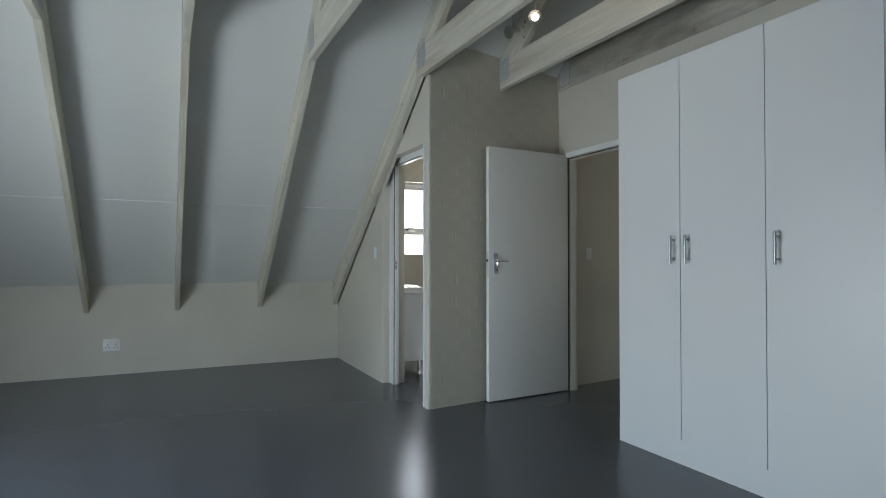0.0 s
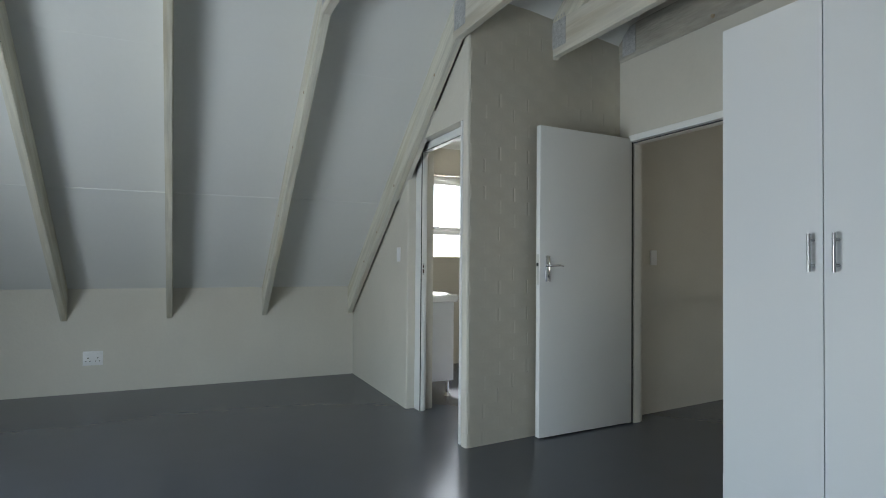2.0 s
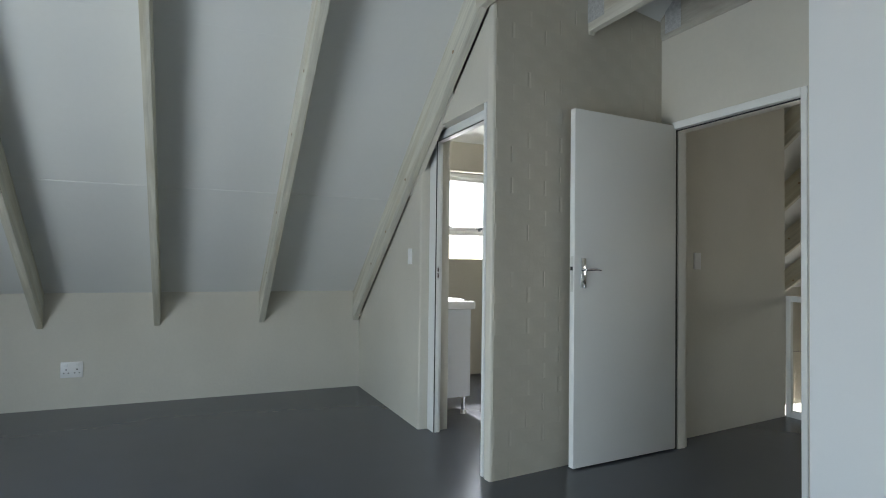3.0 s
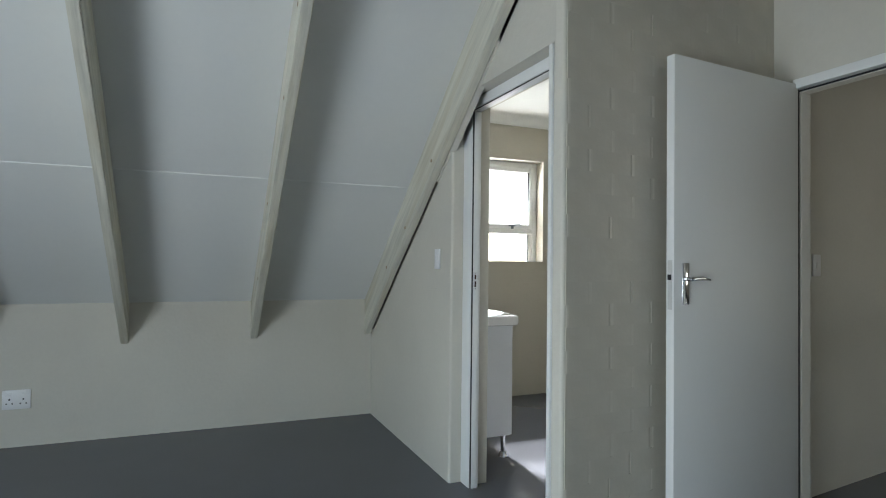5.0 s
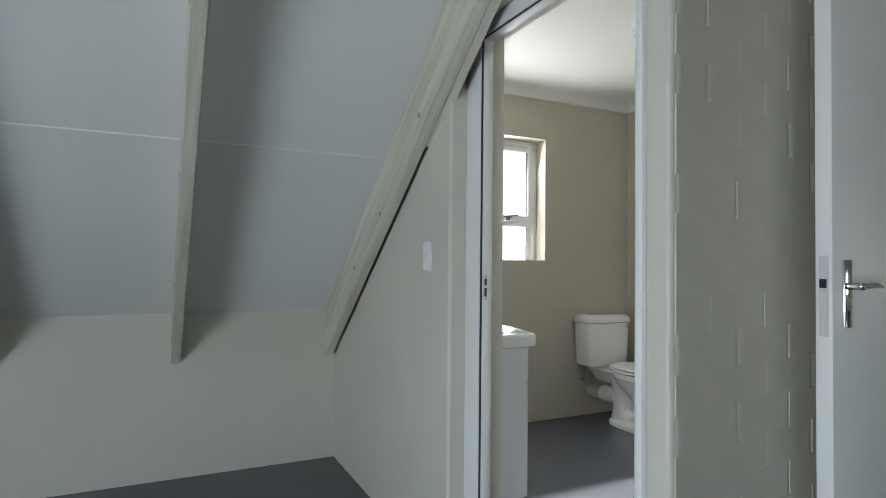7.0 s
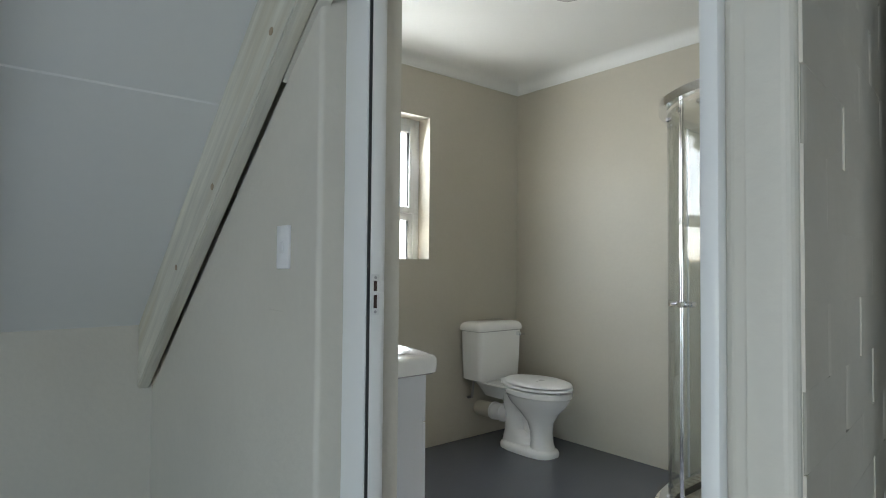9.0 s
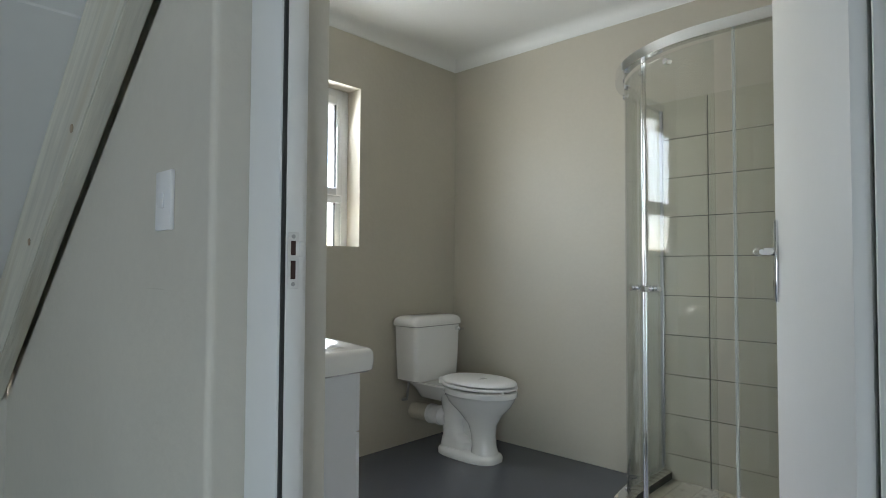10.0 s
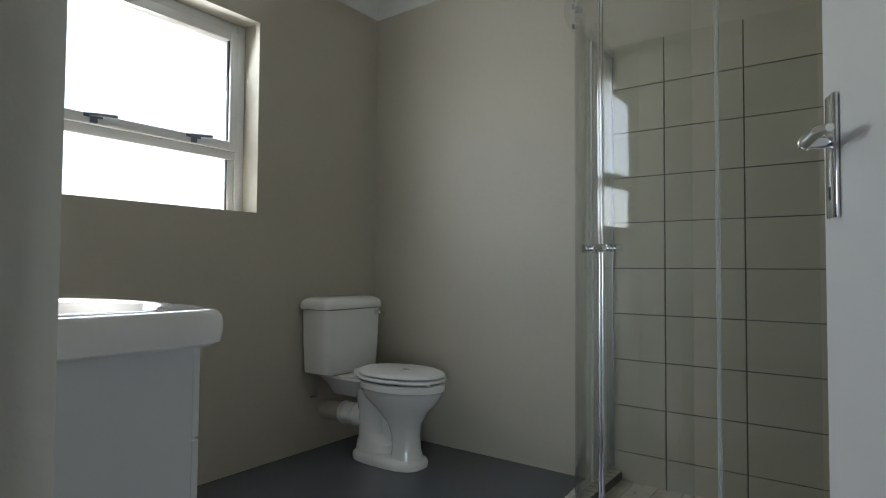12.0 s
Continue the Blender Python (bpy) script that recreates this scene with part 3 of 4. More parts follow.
part("head", boxes((0.6226, 0.664, 4.115, JY - 0.008, JZ - 0.0065, JZ - 0.0004), bevel=0.002), WHITE, f2, smooth=True)
part("gap_strip", boxes((0.6180, 0.6222, 4.115, JY - 0.006, JZ - 0.0045, JZ - 0.0004)), RUBBER_GAP, f2, "black strip in the door rebate")
part("reveal", boxes((0.6695, PX1 + 0.004, 4.932, OP1 - 0.001, 0, 2.03), bevel=0.004), PAINT, f2, "beige plastered reveal behind the frame", smooth=True)
part("reveal", boxes((0.6695, PX1 + 0.004, 4.115, 4.931, 2.02, OPH - 0.001)), PAINT, f2)
SY = JY - 0.007
pl = part("strike_plate", boxes((0.6245, 0.6465, SY - 0.0022, SY - 0.0002, 1.036, 1.131), (0.6467, 0.6585, SY - 0.0035, SY - 0.0005, 1.089, 1.115), bevel=0.0008), SATIN, j, "bright steel strike plate with a lip")
for z0, z1 in ((1.052, 1.083), (1.092, 1.116)):
    part("slot", boxes((0.6305, 0.6395, SY - 0.0030, SY - 0.0023, z0, z1)), SLOT, j, "dark brown latch slot")
for z in (1.0435, 1.1235):
    part("screw", rod(bmesh.new(), (0.6352, SY - 0.0034, z), (0.6352, SY - 0.0020, z), 0.0036, 10), STEEL, j)

d2 = thing("door_2", "white flush bathroom door standing open into the bathroom", "door", kind="structure", at=pose(0.715, 4.122, 0, 0, 0, 16.9))
part("leaf", boxes((0.004, 0.828, -0.040, 0.0, 0.010, 1.995), bevel=0.0025), WHITE, d2, smooth=True)
lever_set(d2, 0.828 - 0.055, 0.0, 1.09, 1, -1)


# built-in cupboards
def cupboard(y0, y1, handle_y):
    c = thing("cupboard", "tall white melamine cupboard door with a steel bar handle", "cupboard", "built-in cupboards")
    part("body", boxes((1.355, DOOR_X0 - 0.002, y0 + 0.0005, y1 - 0.0005, 0.10, 2.280)), MELAMINE, c)
    part("plinth", boxes((1.3355, 1.354, y0, y1, 0.0, 0.1366)), MELAMINE, c)
    d = part("door", boxes((1.335, 1.353, y0 + 0.0022, y1 - 0.0022, 0.1368, 2.284), bevel=0.0006), MELAMINE, c)
    b = rod(bmesh.new(), (1.303, handle_y, 1.118), (1.303, handle_y, 1.276), 0.0075, 14)
    for z in (1.145, 1.249):
        rod(b, (1.303, handle_y, z), (1.336, handle_y, z), 0.006, 12)
    part("handle", b, STEEL, d, "brushed steel bar handle", smooth=True)
    return c


EDGES = [2.780, 2.297, 1.787, 1.272, 0.77, 0.27]
for k, hy in enumerate((2.338, 2.236, 1.720, 1.205, 0.70)):
    cupboard(EDGES[k + 1], EDGES[k], hy)


# small fixtures
def switch_plate(name, m, label):
    s = thing(name, label, "light switch", at=m)
    part("plate", boxes((-0.036, 0.036, 0, 0.009, -0.057, 0.057), bevel=0.003), PLASTIC, s, smooth=True)
    part("rocker", boxes((-0.009, 0.009, 0.009, 0.013, -0.016, 0.016), bevel=0.002), PLASTIC, s)
    return s


switch_plate("light_switch", pose(PX0, 5.178, 1.198, 0, 0, 90), "white plastic light switch on the plastered partition wall")
switch_plate("light_switch", BW @ pose((2.245 - PX0) / math.cos(ANG), 0.0, 1.187, 0, 0, 180), "white plastic light switch on the landing wall")

so = thing("wall_socket", "white double wall socket with three-pin holes on the knee wall", "socket", at=pose(-1.727, KNEE_Y, 0.295, 0, 0, 180))
part("plate", boxes((-0.074, 0.074, 0, 0.010, -0.06, 0.06), bevel=0.003), PLASTIC, so, smooth=True)
for cx in (-0.036, 0.036):
    part("rocker", boxes((cx - 0.009, cx + 0.009, 0.010, 0.014, 0.022, 0.044), bevel=0.002), PLASTIC, so)
    for dx, dz in ((0, 0.002), (-0.015, -0.024), (0.015, -0.024)):
        part("pin_hole", rod(bmesh.new(), (cx + dx, 0.0095, dz), (cx + dx, 0.0108, dz), 0.0045 if dz < 0 else 0.0055, 10), DARK, so)


# spotlights between the tie beams
bar = thing("spotlight_bar", "chrome spotlight bar with three adjustable heads, lit", "spotlight")
SX = 0.98
part("rail", boxes((SX - 0.03, SX + 0.03, 2.5, 3.75, 2.93, 2.955), bevel=0.004), CHROME, bar)
bat = solid("trim_batten", boxes((0.54, 1.226, 3.05, 3.12, 2.956, 3.0), (0.54, 1.226, 2.78, 2.83, 2.956, 3.0)), TIMBER_H, "short pine batten between the tie beams", "batten")
for y, aim in ((3.17, (-0.75, -0.75, -0.45)), (3.455, (-0.85, -0.15, -0.30)), (2.74, (-0.7, -0.7, -0.5))):
    c = Vector((SX, y, 2.775))
    a = Vector(aim).normalized()
    b = rod(bmesh.new(), (SX, y, 2.93), (SX, y, 2.80), 0.0075)
    rod(b, c - a * 0.035 + Vector((0, 0, 0.02)), (SX, y, 2.83), 0.006)
    part("stem", b, CHROME, bar)
    hb = rod(bmesh.new(), c - a * 0.055, c + a * 0.008, 0.020, 24, 0.034)
    rod(hb, c + a * 0.008, c + a * 0.045, 0.034, 24, 0.045)
    head = part("lamp_head", hb, CHROME, bar, smooth=True)
    part("lens", rod(bmesh.new(), c + a * 0.0455, c + a * 0.048, 0.024, 24), BULB if y != 3.455 else GLASS, head, "lit warm white bulb" if y != 3.455 else "clear glass lens")

# bathroom ceiling lamp
cl = thing("ceiling_light", "white domed glass bathroom ceiling light", "ceiling light", at=pose(2.0, 5.38, BATH_H))
part("base", rod(bmesh.new(), (0, 0, 0), (0, 0, -0.025), 0.13, 32), PLASTIC, cl, smooth=True)
bm = bmesh.new()
rings = []
for i in range(9):
    a = i / 8 * math.pi / 2
    r = 0.12 * math.cos(a) + 0.0005
    rings.append([(r * math.cos(t), r * math.sin(t), -0.025 - 0.07 * math.sin(a)) for t in [k * math.tau / 28 for k in range(28)]])
loft(bm, rings)
part("diffuser", bm, CERAMIC, cl, "opal glass dome", smooth=True)


# vanity
VX0 = PX1 + 0.007
va = thing("vanity_unit", "white bathroom vanity cabinet with a moulded basin on short legs", "vanity")
part("body", boxes((VX0, 1.0555, 5.237, 5.80, 0.135, 0.8005), bevel=0.001), MELAMINE, va)
part("drawer", boxes((1.0565, 1.0695, 5.239, 5.798, 0.645, 0.797), bevel=0.0015), MELAMINE, va, "white drawer front")
for y0, y1 in ((5.239, 5.517), (5.521, 5.798)):
    part("door", boxes((1.0565, 1.0695, y0, y1, 0.137, 0.641), bevel=0.0015), MELAMINE, va)
for x, y in ((1.03, 5.275), (1.03, 5.765), (0.79, 5.275), (0.79, 5.765)):
    b = rod(bmesh.new(), (x, y, 0.135), (x, y, 0.028), 0.014)
    rod(b, (x, y, 0.028), (x, y, 0.0), 0.022, 18, 0.028)
    part("leg", b, CHROME, va, "chrome adjustable leg", smooth=True)


def basin_outline(grow, z, bow=0.045):
    pts = []
    x0, x1, y0, y1 = VX0, 1.104 + grow, 5.208 - grow, 5.83 + grow
    r = 0.035 + grow
    for i in range(13):
        f = i / 12
        y = y0 + r + (y1 - y0 - 2 * r) * f
        pts.append((x1 + bow * math.sin(f * math.pi), y))
    for i in range(1, 7):
        a = i / 6 * math.pi / 2
        pts.append((x1 - r + r * math.cos(a), y1 - r + r * math.sin(a)))
    pts.append((x0, y1))
    pts.append((x0, y0))
    for i in range(6):
        a = -math.pi / 2 + i / 6 * math.pi / 2
        pts.append((x1 - r + r * math.cos(a), y0 + r + r * math.sin(a)))
    return [(x, y, z) for x, y in pts]


bm = bmesh.new()
rings = [basin_outline(-0.010, 0.800), basin_outline(0.0, 0.806), basin_outline(0.004, 0.828), basin_outline(0.002, 0.850), basin_outline(-0.005, 0.8585), basin_outline(-0.012, 0.861), basin_outline(-0.02, 0.8615)]


def bowl_ring(k, z):
    ring = []
    cx, cy = 0.935, 5.52
    for x, y, _ in basin_outline(-0.02, 0):
        a = math.atan2(y - cy, (x - cx) * 1.4)
        ring.append((cx + 0.172 * k * math.cos(a), cy + 0.255 * k * math.sin(a), z))
    return ring


rings += [bowl_ring(1.06, 0.8605), bowl_ring(1.0, 0.855), bowl_ring(0.88, 0.825), bowl_ring(0.6, 0.785), bowl_ring(0.12, 0.772)]
loft(bm, rings)
part("basin", bm, CERAMIC, va, "glossy white moulded basin top", smooth=True)

# toilet
TX = 2.70
wc = thing("toilet", "white close-coupled ceramic toilet with closed seat lid", "toilet", at=pose(-0.047, -0.066, 0))


def ell(cx, cy, rx, ry, z, n=28, square=1.0):
    out = []
    for k in range(n):
        a = k * math.tau / n
        c, s = math.cos(a), math.sin(a)
        out.append((cx + rx * math.copysign(abs(c) ** square, c), cy + ry * math.copysign(abs(s) ** square, s), z))
    return out


bm = bmesh.new()
loft(bm, [ell(TX, 6.150, 0.080, 0.080, 0.03), ell(TX, 6.155, 0.070, 0.070, 0.08), ell(TX, 6.160, 0.068, 0.070, 0.14), ell(TX, 6.168, 0.076, 0.086, 0.20), ell(TX, 6.182, 0.106, 0.140, 0.262), ell(TX, 6.19, 0.138, 0.198, 0.31), ell(TX, 6.19, 0.156, 0.222, 0.35), ell(TX, 6.19, 0.160, 0.228, 0.362), ell(TX, 6.19, 0.166, 0.234, 0.367), ell(TX, 6.19, 0.168, 0.237, 0.395), ell(TX, 6.19, 0.160, 0.228, 0.401), ell(TX, 6.19, 0.150, 0.217, 0.401), ell(TX, 6.19, 0.140, 0.206, 0.33)])
bowl = part("bowl", bm, CERAMIC, wc, smooth=True)
bm = bmesh.new()
loft(bm, [ell(TX, 6.345, 0.080, 0.115, 0.03, square=0.8), ell(TX, 6.340, 0.073, 0.112, 0.085, square=0.8), ell(TX, 6.350, 0.070, 0.098, 0.100, square=0.9), ell(TX, 6.372, 0.068, 0.076, 0.125), ell(TX, 6.378, 0.067, 0.070, 0.18), ell(TX, 6.376, 0.070, 0.072, 0.235), ell(TX, 6.355, 0.078, 0.098, 0.285, square=0.8), ell(TX, 6.33, 0.098, 0.14, 0.345)])
part("trap", bm, CERAMIC, wc, smooth=True)
bm = bmesh.new()
loft(bm, [ell(TX, 6.27, 0.008, 0.13, 0.03), ell(TX, 6.27, 0.008, 0.13, 0.20), ell(TX, 6.27, 0.012, 0.13, 0.30)])
part("web", bm, CERAMIC, wc, smooth=True)
bm = bmesh.new()
loft(bm, [ell(TX, 6.262, 0.108, 0.205, 0.0, square=0.7), ell(TX, 6.262, 0.110, 0.207, 0.02, square=0.7), ell(TX, 6.262, 0.104, 0.200, 0.034, square=0.7), ell(TX, 6.262, 0.086, 0.180, 0.046, square=0.75)])
part("foot", bm, CERAMIC, wc, smooth=True)
bm = bmesh.new()
loft(bm, [ell(TX, 6.50, 0.05, 0.14, 0.29, square=0.5), ell(TX, 6.50, 0.10, 0.16, 0.355, square=0.5), ell(TX, 6.49, 0.135, 0.19, 0.388, square=0.4), ell(TX, 6.49, 0.135, 0.19, 0.399, square=0.4)])
part("shelf", bm, CERAMIC, wc, smooth=True)
bm = bmesh.new()
loft(bm, [ell(TX, 6.195, 0.152, 0.220, 0.4075), ell(TX, 6.195, 0.167, 0.237, 0.4085), ell(TX, 6.195, 0.172, 0.242, 0.413), ell(TX, 6.195, 0.171, 0.241, 0.420), ell(TX, 6.195, 0.165, 0.234, 0.4245), ell(TX, 6.195, 0.152, 0.220, 0.4255), ell(TX, 6.195, 0.140, 0.207, 0.4095)])
part("seat", bm, PLASTIC, wc, "white plastic seat ring", smooth=True)
for sx in (-1, 1):
    part("buffer", rod(bmesh.new(), (TX + sx * 0.06, 5.985, 0.400), (TX + sx * 0.06, 5.985, 0.409), 0.01, 12), PLASTIC, wc)
bm = bmesh.new()
loft(bm, [ell(TX, 6.195, 0.130, 0.197, 0.4400), ell(TX, 6.195, 0.152, 0.219, 0.4305), ell(TX, 6.195, 0.165, 0.234, 0.4310), ell(TX, 6.195, 0.169, 0.238, 0.4345), ell(TX, 6.195, 0.164, 0.232, 0.4425), ell(TX, 6.195, 0.150, 0.216, 0.4485), ell(TX, 6.195, 0.125, 0.186, 0.4525), ell(TX, 6.195, 0.09, 0.14, 0.4548), ell(TX, 6.195, 0.004, 0.006, 0.456)])
part("lid", bm, PLASTIC, wc, "white plastic lid, closed", smooth=True)
part("hinge_bar", boxes((TX - 0.075, TX + 0.075, 6.415, 6.44, 0.399, 0.436), bevel=0.006), PLASTIC, wc, smooth=True)
bm = bmesh.new()
CY = 6.598


def cist(rx, ry, z, cy=CY):
    out = []
    for sx, sy, a0 in ((1, 1, 0), (-1, 1, 90), (-1, -1, 180), (1, -1, 270)):
        for k in range(6):
            a = radians(a0 + k * 18)
            out.append((TX - 0.005 + sx * (rx - 0.035) + 0.03 * math.cos(a), cy + sy * (ry - 0.03) + 0.03 * math.sin(a), z))
    return out


loft(bm, [cist(0.180, 0.085, 0.402), cist(0.190, 0.090, 0.41), cist(0.197, 0.095, 0.55), cist(0.202, 0.098, 0.7245)])
tank = part("cistern", bm, CERAMIC, wc, smooth=True)
bm = bmesh.new()
loft(bm, [cist(0.203, 0.099, 0.727), cist(0.212, 0.104, 0.729), cist(0.214, 0.105, 0.738), cist(0.213, 0.104, 0.752), cist(0.208, 0.100, 0.766), cist(0.197, 0.092, 0.777), cist(0.178, 0.080, 0.785), cist(0.14, 0.06, 0.790)])
part("cistern_lid", bm, CERAMIC, wc, "domed ceramic cistern lid", smooth=True)
bm = rod(bmesh.new(), (TX + 0.150, CY - 0.095, 0.70), (TX + 0.150, CY - 0.122, 0.70), 0.014)
rod(bm, (TX + 0.150, CY - 0.118, 0.70), (TX + 0.188, CY - 0.122, 0.694), 0.007, 12, 0.009)
ball(bm, (TX + 0.150, CY - 0.122, 0.70), 0.014)
part("flush_lever", bm, CHROME, tank, "chrome flush lever", smooth=True)
bm = rod(bmesh.new(), (TX - 0.02, 6.40, 0.20), (TX - 0.02, 6.545, 0.195), 0.054, 28)
rod(bm, (TX - 0.02, 6.46, 0.198), (TX - 0.02, 6.475, 0.197), 0.058, 28)
rod(bm, (TX - 0.02, 6.530, 0.196), (TX - 0.02, 6.552, 0.195), 0.058, 28)
part("waste_pipe", bm, PLASTIC, wc, "white plastic pan connector", smooth=True)
part("drain_pipe", rod(bmesh.new(), (TX - 0.02, 6.552, 0.195), (TX - 0.02, BATH_N + 0.066, 0.19), 0.050, 28), TAUPE, wc, "drain pipe painted like the wall", smooth=True)
bm = rod(bmesh.new(), (TX - 0.12, 6.64, 0.41), (TX - 0.12, 6.66, 0.28), 0.008)
rod(bm, (TX - 0.12, 6.66, 0.28), (TX - 0.12, BATH_N + 0.066, 0.27), 0.009)
part("supply_pipe", bm, STEEL, wc, "braided supply pipe", smooth=True)

# shower
SHX, SHY, SHR, SHT = 2.642, 4.685, 0.525, 1.905
sh = thing("shower_enclosure", "quadrant shower enclosure of clear curved glass with chrome rails", "shower")


def arc_pts(r, a0, a1, n=28):
    return [(SHX + r * math.cos(radians(a0 + (a1 - a0) * i / n)), SHY + r * math.sin(radians(a0 + (a1 - a0) * i / n))) for i in range(n + 1)]


def outline_path(r):
    """From the east wall along the front, round the curve to the side."""
    return [(BATH_E, SHY + r), (SHX + 0.12, SHY + r)] + arc_pts(r, 90, 180) + [(SHX - r, 4.36)]


def ribbon(bm, pts, half, z0, z1):
    """A strip of upright wall of the given half thickness along a path."""
    rings = []
    for i, (x, y) in enumerate(pts):
        a, b = Vector(pts[max(i - 1, 0)]), Vector(pts[min(i + 1, len(pts) - 1)])
        d = (b - a).normalized()
        nx, ny = -d.y * half, d.x * half
        rings.append([(x + nx, y + ny, z0), (x + nx, y + ny, z1), (x - nx, y - ny, z1), (x - nx, y - ny, z0)])
    return loft(bm, rings)


part("top_rail", ribbon(bmesh.new(), outline_path(SHR), 0.017, SHT - 0.038, SHT), CHROME, sh, smooth=True)
part("bottom_rail", ribbon(bmesh.new(), outline_path(SHR), 0.017, 0.072, 0.098), CHROME, sh, smooth=True)
for name, pts in (("fixed_panel", [(BATH_E - 0.02, SHY + SHR), (2.86, SHY + SHR), (2.73, SHY + SHR)]), ("fixed_panel", [(SHX - SHR, 4.62), (SHX - SHR, 4.5), (SHX - SHR, 4.40)])):
    g = part(name, ribbon(bmesh.new(), pts, 0.003, 0.098, SHT - 0.038), SHOWER_GLASS, sh, smooth=True)
    g.visible_shadow = False
doors = []
for a0, a1 in ((90, 144.8), (145.6, 180)):
    g = part("sliding_door", ribbon(bmesh.new(), arc_pts(SHR - 0.024, a0, a1, 18), 0.003, 0.11, SHT - 0.05), SHOWER_GLASS, sh, "curved sliding glass door", smooth=True)
    g.visible_shadow = False
    doors.append(g)
for g, a in zip(doors, (140.7, 149.7)):
    x, y = SHX + math.cos(radians(a)) * SHR, SHY + math.sin(radians(a)) * SHR
    u = Vector((math.cos(radians(a)), math.sin(radians(a)), 0))
    c = Vector((x, y, 1.0)) - u * 0.024
    b = rod(bmesh.new(), c - u * 0.035, c + u * 0.035, 0.006)
    for s in (-1, 1):
        rod(b, c + u * (0.018 * s), c + u * (0.036 * s), 0.011, 16, 0.013)
        rod(b, c + u * (0.004 * s), c + u * (0.010 * s), 0.012)
    part("knob", b, CHROME, g, "chrome knob", smooth=True)
for a in (144.3, 146.1):
    x, y = SHX + math.cos(radians(a)) * (SHR - 0.024), SHY + math.sin(radians(a)) * (SHR - 0.024)
    part("door_edge", rod(bmesh.new(), (x, y, 0.10), (x, y, SHT - 0.04), 0.0052, 12), CHROME, sh, "chrome door edge strip", smooth=True)
for x, y in ((SHX - SHR + 0.012, 4.62), (2.73, SHY + SHR - 0.012)):
    part("seal_strip", boxes((x - 0.005, x + 0.005, y - 0.005, y + 0.005, 0.10, SHT - 0.04), bevel=0.002), SEAL, sh, "clear plastic seal strip")
part("wall_profile", boxes((BATH_E - 0.024, BATH_E, SHY + SHR - 0.008, SHY + SHR + 0.008, 0.07, SHT - 0.01), bevel=0.002), STEEL, sh)
for a in (108, 124, 144, 160):
    for z in (SHT - 0.075, 0.125):
        x, y = SHX + math.cos(radians(a)) * (SHR - 0.024), SHY + math.sin(radians(a)) * (SHR - 0.024)
        u = Vector((math.cos(radians(a)), math.sin(radians(a)), 0))
        part("roller", rod(bmesh.new(), Vector((x, y, z)) - u * 0.012, Vector((x, y, z)) + u * 0.012, 0.011, 14), CHROME, sh)

# shower kerb and floor
bm = ribbon(bmesh.new(), outline_path(SHR), 0.04, 0.0, 0.070)
kerb = solid("shower_kerb", bm, GROUT, "low tiled kerb under the shower glass", "shower kerb", kind="")
bm = bmesh.new()
prism(bm, [(BATH_E, SHY + SHR), (SHX, SHY + SHR)] + arc_pts(SHR, 90, 180)[1:] + [(SHX - SHR, 4.37), (BATH_E, 4.37)], "z", 0.002, 0.03)
tray = solid("shower_floor", bm, GROUT, "cream tiled shower floor with dark grout", "shower floor", kind="")


def piece(name, me, parent, m):
    o = new(name, me)
    o.parent = parent
    o.matrix_basis = m
    return o


bm = boxes((-0.0485, 0.0485, -0.0485, 0.0485, 0, 0.006), bevel=0.002)
ft = mesh_of("floor_tile", bm, TILE_F)
for i in range(9):
    for j in range(9):
        x, y = 2.945 - i * 0.1, 5.165 - j * 0.1
        if y < 4.42 or (x < SHX and y > SHY and math.hypot(x - SHX, y - SHY) > SHR - 0.07) or x < SHX - SHR + 0.09:
            continue
        piece("tile", ft, tray, pose(x, y, 0.029))
bm = boxes((-0.040, 0.040, -0.0225, 0.0225, 0, 0.005), bevel=0.0015)
kt = mesh_of("kerb_tile", bm, TILE_F)
path = outline_path(SHR)
dist = 0.03
for (ax, ay), (bx, by) in zip(path, path[1:]):
    L = math.hypot(bx - ax, by - ay)
    while dist < L:
        f = dist / L
        piece("tile", kt, kerb, pose(ax + (bx - ax) * f, ay + (by - ay) * f, 0.067, 0, 0, 90 + math.degrees(math.atan2(by - ay, bx - ax))))
        dist += 0.05
    dist -= L

# shower wall tiles
part("grout_bed", boxes((BATH_E - 0.006, BATH_E - 0.0005, 4.37, 5.236, 0.0, 1.921)), GROUT, WALL_E, "dark grey grout between the shower tiles")
tm = mesh_of("wall_tile", boxes((-0.004, 0.0045, -0.1478, 0.1478, -0.0964, 0.0964), bevel=0.0012), TILE)
th = mesh_of("wall_tile_cut", boxes((-0.004, 0.0045, -0.1225, 0.1225, -0.0964, 0.0964), bevel=0.0012), TILE)
tl = mesh_of("wall_tile_low", boxes((-0.004, 0.0045, -0.1478, 0.1478, -0.0755, 0.0755), bevel=0.0012), TILE)
tlc = mesh_of("wall_tile_low_cut", boxes((-0.004, 0.0045, -0.1225, 0.1225, -0.0755, 0.0755), bevel=0.0012), TILE)
for r in range(10):
    z = 0.0795 if r == 0 else 0.2545 + 0.1965 * (r - 1)
    if z > 1.9:
        continue
    for k in range(4):
        y = 5.1105 if k == 0 else 4.835 - 0.3 * (k - 1)
        if y < 4.4:
            continue
        me = (tlc if k == 0 else tl) if r == 0 else (th if k == 0 else tm)
        piece("tile", me, WALL_E, pose(BATH_E - 0.0085, y, z))

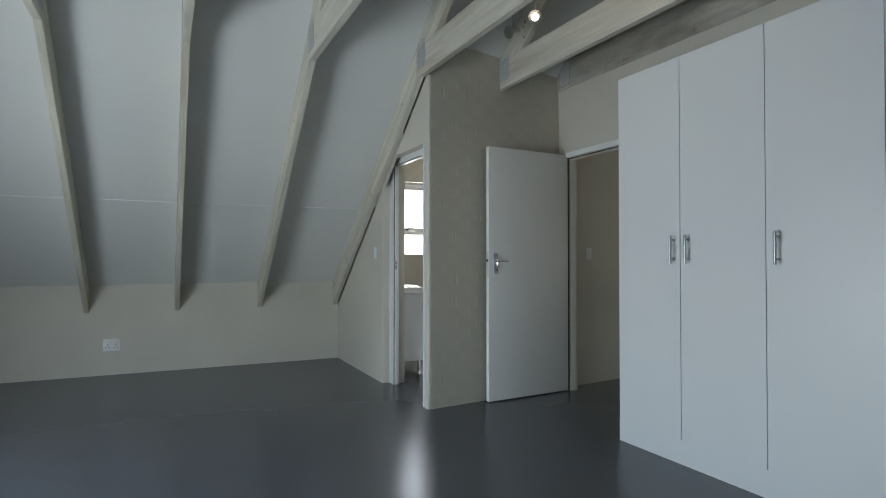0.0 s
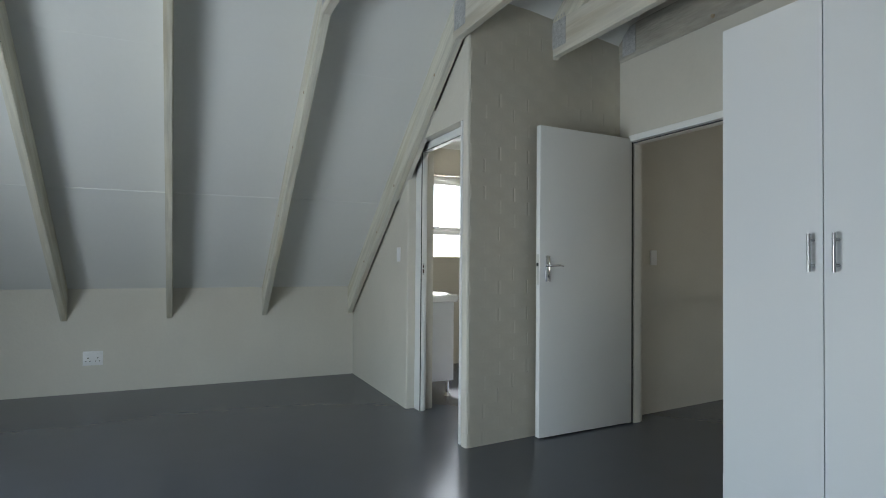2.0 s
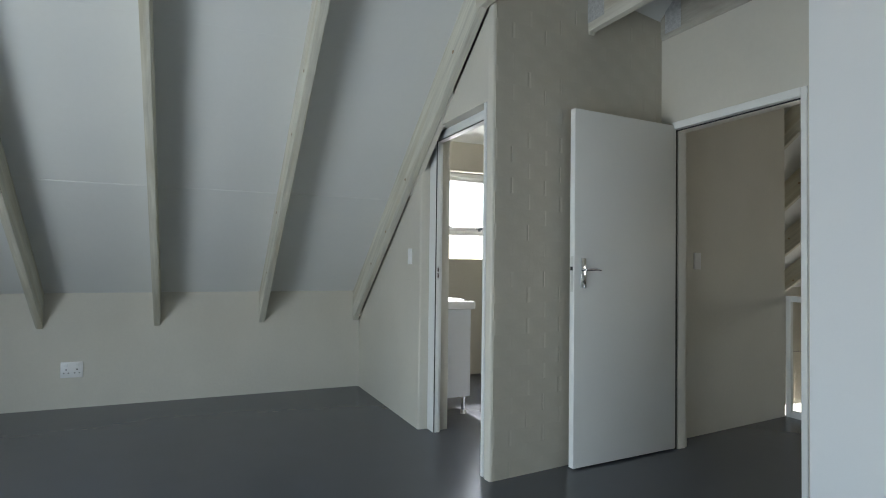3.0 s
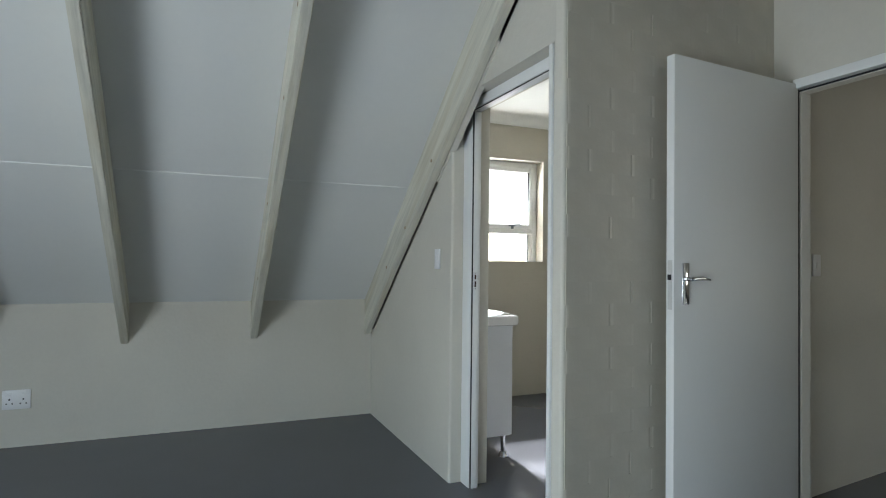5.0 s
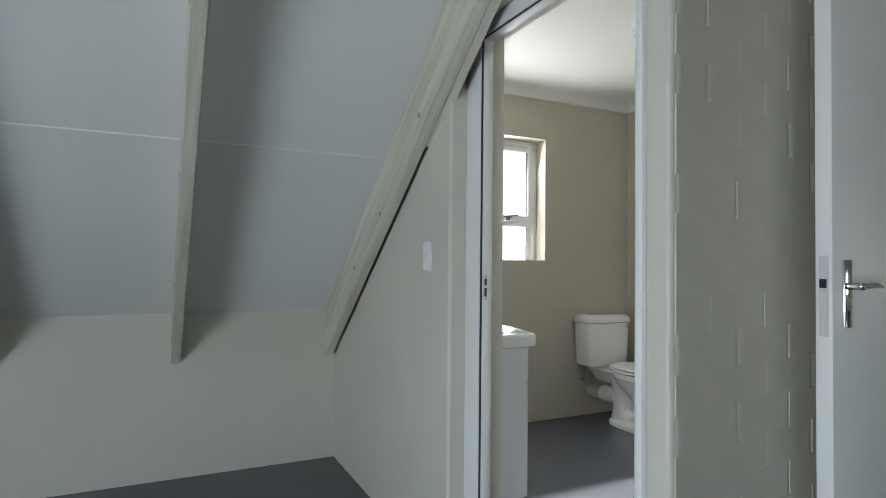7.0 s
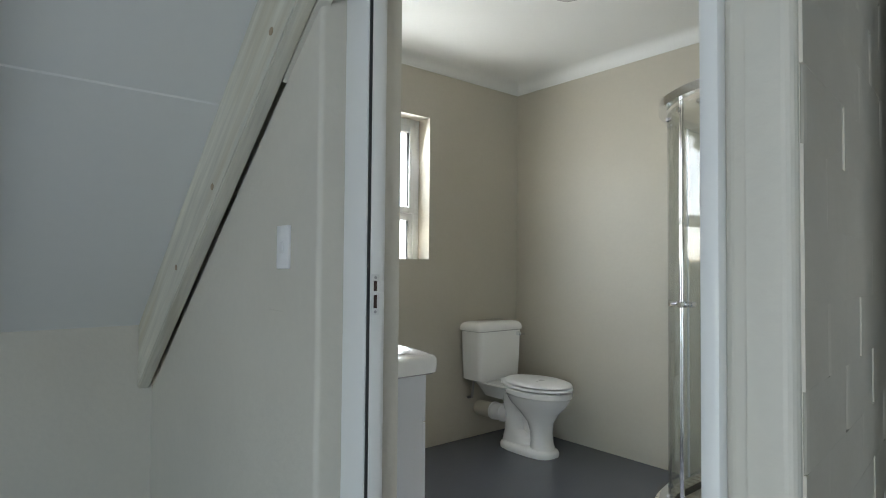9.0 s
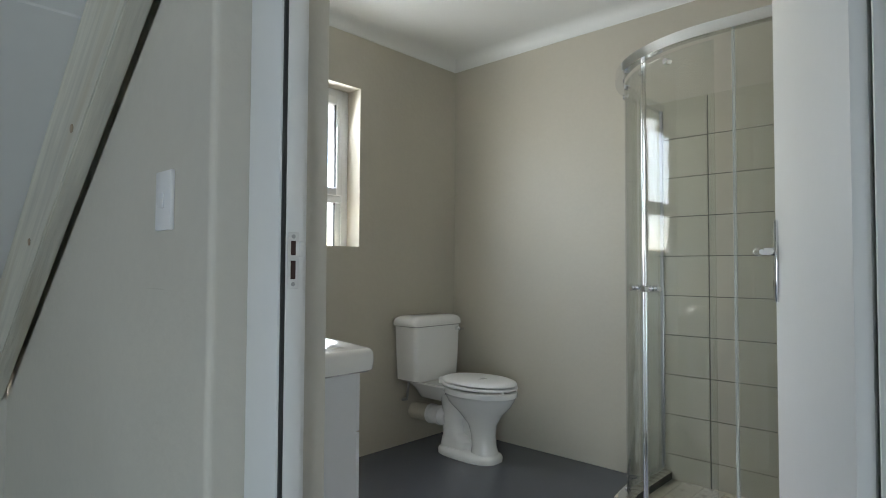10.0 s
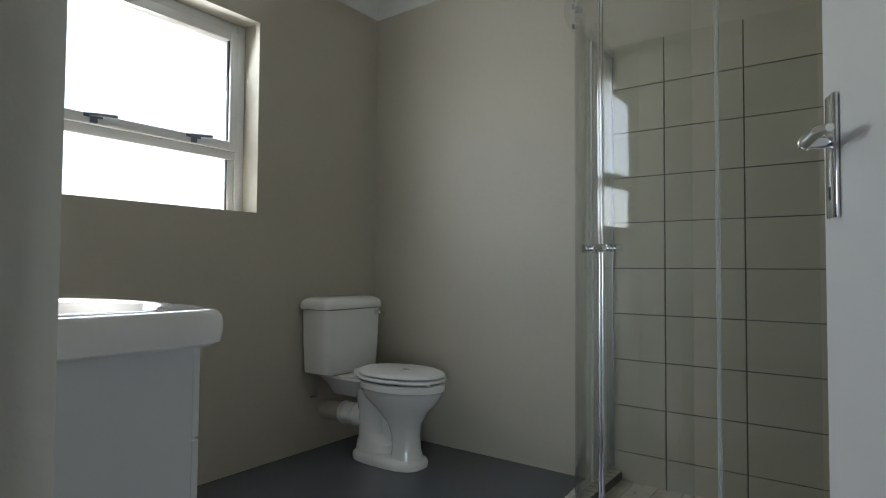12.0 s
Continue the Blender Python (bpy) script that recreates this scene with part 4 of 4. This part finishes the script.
# landing railing by the stairs
ra = thing("stair_railing", "white painted timber railing frame beside the stairs", "railing")
part("post", boxes((3.316, 3.346, 4.235, 4.275, 0, 0.93), bevel=0.003), WHITE, ra)
part("post", boxes((3.316, 3.346, 2.62, 2.685, 0, 0.93), bevel=0.003), WHITE, ra)
part("top_rail", boxes((3.316, 3.346, 2.685, 4.235, 0.885, 0.93), bevel=0.003), WHITE, ra)
part("bottom_rail", boxes((3.316, 3.346, 2.685, 4.235, 0.0, 0.05), bevel=0.003), WHITE, ra)

# stairwell
solid("wall_stair_east", boxes((EAST - 0.006, EAST + 0.2, 1.12, 6.5, -2.69, -0.004)), PAINT, "beige painted stairwell wall", "wall")
solid("wall_stair_south", boxes((2.0, EAST, 1.0, 1.12, -2.7, -0.25)), PAINT, "beige painted stairwell wall", "wall")
solid("wall_stair_west", boxes((2.0, 2.1, 1.12, 6.9, -2.7, -0.25)), PAINT, "beige painted stairwell wall", "wall")
SN0, SN1 = KNEE_Y - 0.006, 6.72
solid("wall_stair_north", boxes((2.1, 5.70, SN0, SN1, -2.69, -0.004), (6.97, EAST + 0.2, SN0, SN1, -2.69, -0.004), (5.70, 6.97, SN0, SN1, -2.69, -1.62), (5.70, 6.97, SN0, SN1, -0.70, -0.004)), PAINT, "beige painted stairwell wall with a low window", "wall")

# bedroom and stair windows; the east gable one is added for the landing's fill lamp
for name, x, y0, y1, z0, z1 in (("window_2", WEST - 0.12, 1.0, 3.6, 0.0, 1.3), ("window_unseen", EAST + 0.08, -0.6, 1.0, 0.8, 1.9)):
    w = thing(name, "white aluminium window out of view, letting in daylight", "window", kind="structure")
    part("window_frame", boxes((x, x + 0.05, y0, y0 + 0.05, z0, z1), (x, x + 0.05, y1 - 0.05, y1, z0, z1), (x, x + 0.05, y0 + 0.05, y1 - 0.05, z0, z0 + 0.05), (x, x + 0.05, y0 + 0.05, y1 - 0.05, z1 - 0.05, z1), (x, x + 0.05, (y0 + y1) / 2 - 0.025, (y0 + y1) / 2 + 0.025, z0 + 0.05, z1 - 0.05)), ALU, w)
    p = part("pane", boxes((x + 0.02, x + 0.026, y0 + 0.05, y1 - 0.05, z0 + 0.05, z1 - 0.05)), GLASS, w)
    p.visible_shadow = False
w = thing("window_4", "white aluminium window low in the stairwell wall", "window", kind="structure")
part("window_frame", boxes((5.70, 5.74, 6.60, 6.65, -1.62, -0.70), (6.93, 6.97, 6.60, 6.65, -1.62, -0.70), (6.29, 6.33, 6.60, 6.65, -1.58, -0.74), (5.74, 6.93, 6.60, 6.65, -1.62, -1.58), (5.74, 6.93, 6.60, 6.65, -0.74, -0.70)), ALU, w)
p = part("pane", boxes((5.74, 6.93, 6.62, 6.626, -1.58, -0.74)), GLASS, w)
p.visible_shadow = False

# ground outside
solid("ground", boxes((-600, 600, -600, 600, -3.4, -3.2)), EARTH, "dry open ground outside", "ground")

# painted bricks of the wall
BL, BH = 0.232, 0.0855
rng = random.Random(7)


def brick_mesh(w, g):
    """A painted brick face; g is half the width of the joint left at its ends."""
    b = bmesh.new()
    e, d = w / 2 - 0.0002, 0.0011
    prof = [(-e, d), (-e + g, d - 0.0003), (-e + g + 0.004, -0.0007), (-e + g + 0.012, -0.0017), (e - g - 0.012, -0.0017), (e - g - 0.004, -0.0007), (e - g, d - 0.0003), (e, d), (e, 0.02), (-e, 0.02)]
    if not g:
        prof = [(-e, -0.0017), (e, -0.0017), (e, 0.02), (-e, 0.02)]
    prism(b, prof, "z", -BH / 2, BH / 2)
    return mesh_of("brick", b, BRICK)


full = [brick_mesh(BL, g) for g in (0.0045, 0.0, 0.003, 0.0, 0.0, 0.006, 0.0, 0.002, 0.0)]
half = [brick_mesh(BL / 2, g) for g in (0.0045, 0.0, 0.003, 0.0, 0.0, 0.006, 0.0, 0.002, 0.0)]
rows = int(2.9 / BH)
for r in range(rows):
    s = 0.014 if r % 2 else -BL / 2
    while s < LEN - 0.05:
        w = BL
        if s < 0:
            s, w = 0.014, BL / 2
        if s + w > LEN - 0.05 + BL / 2:
            w = BL / 2
        piece("brick", rng.choice(full if w == BL else half), WALL_BRICK, pose(s + w / 2, rng.uniform(0.0, 0.0004), BH / 2 + r * BH))
        s += w
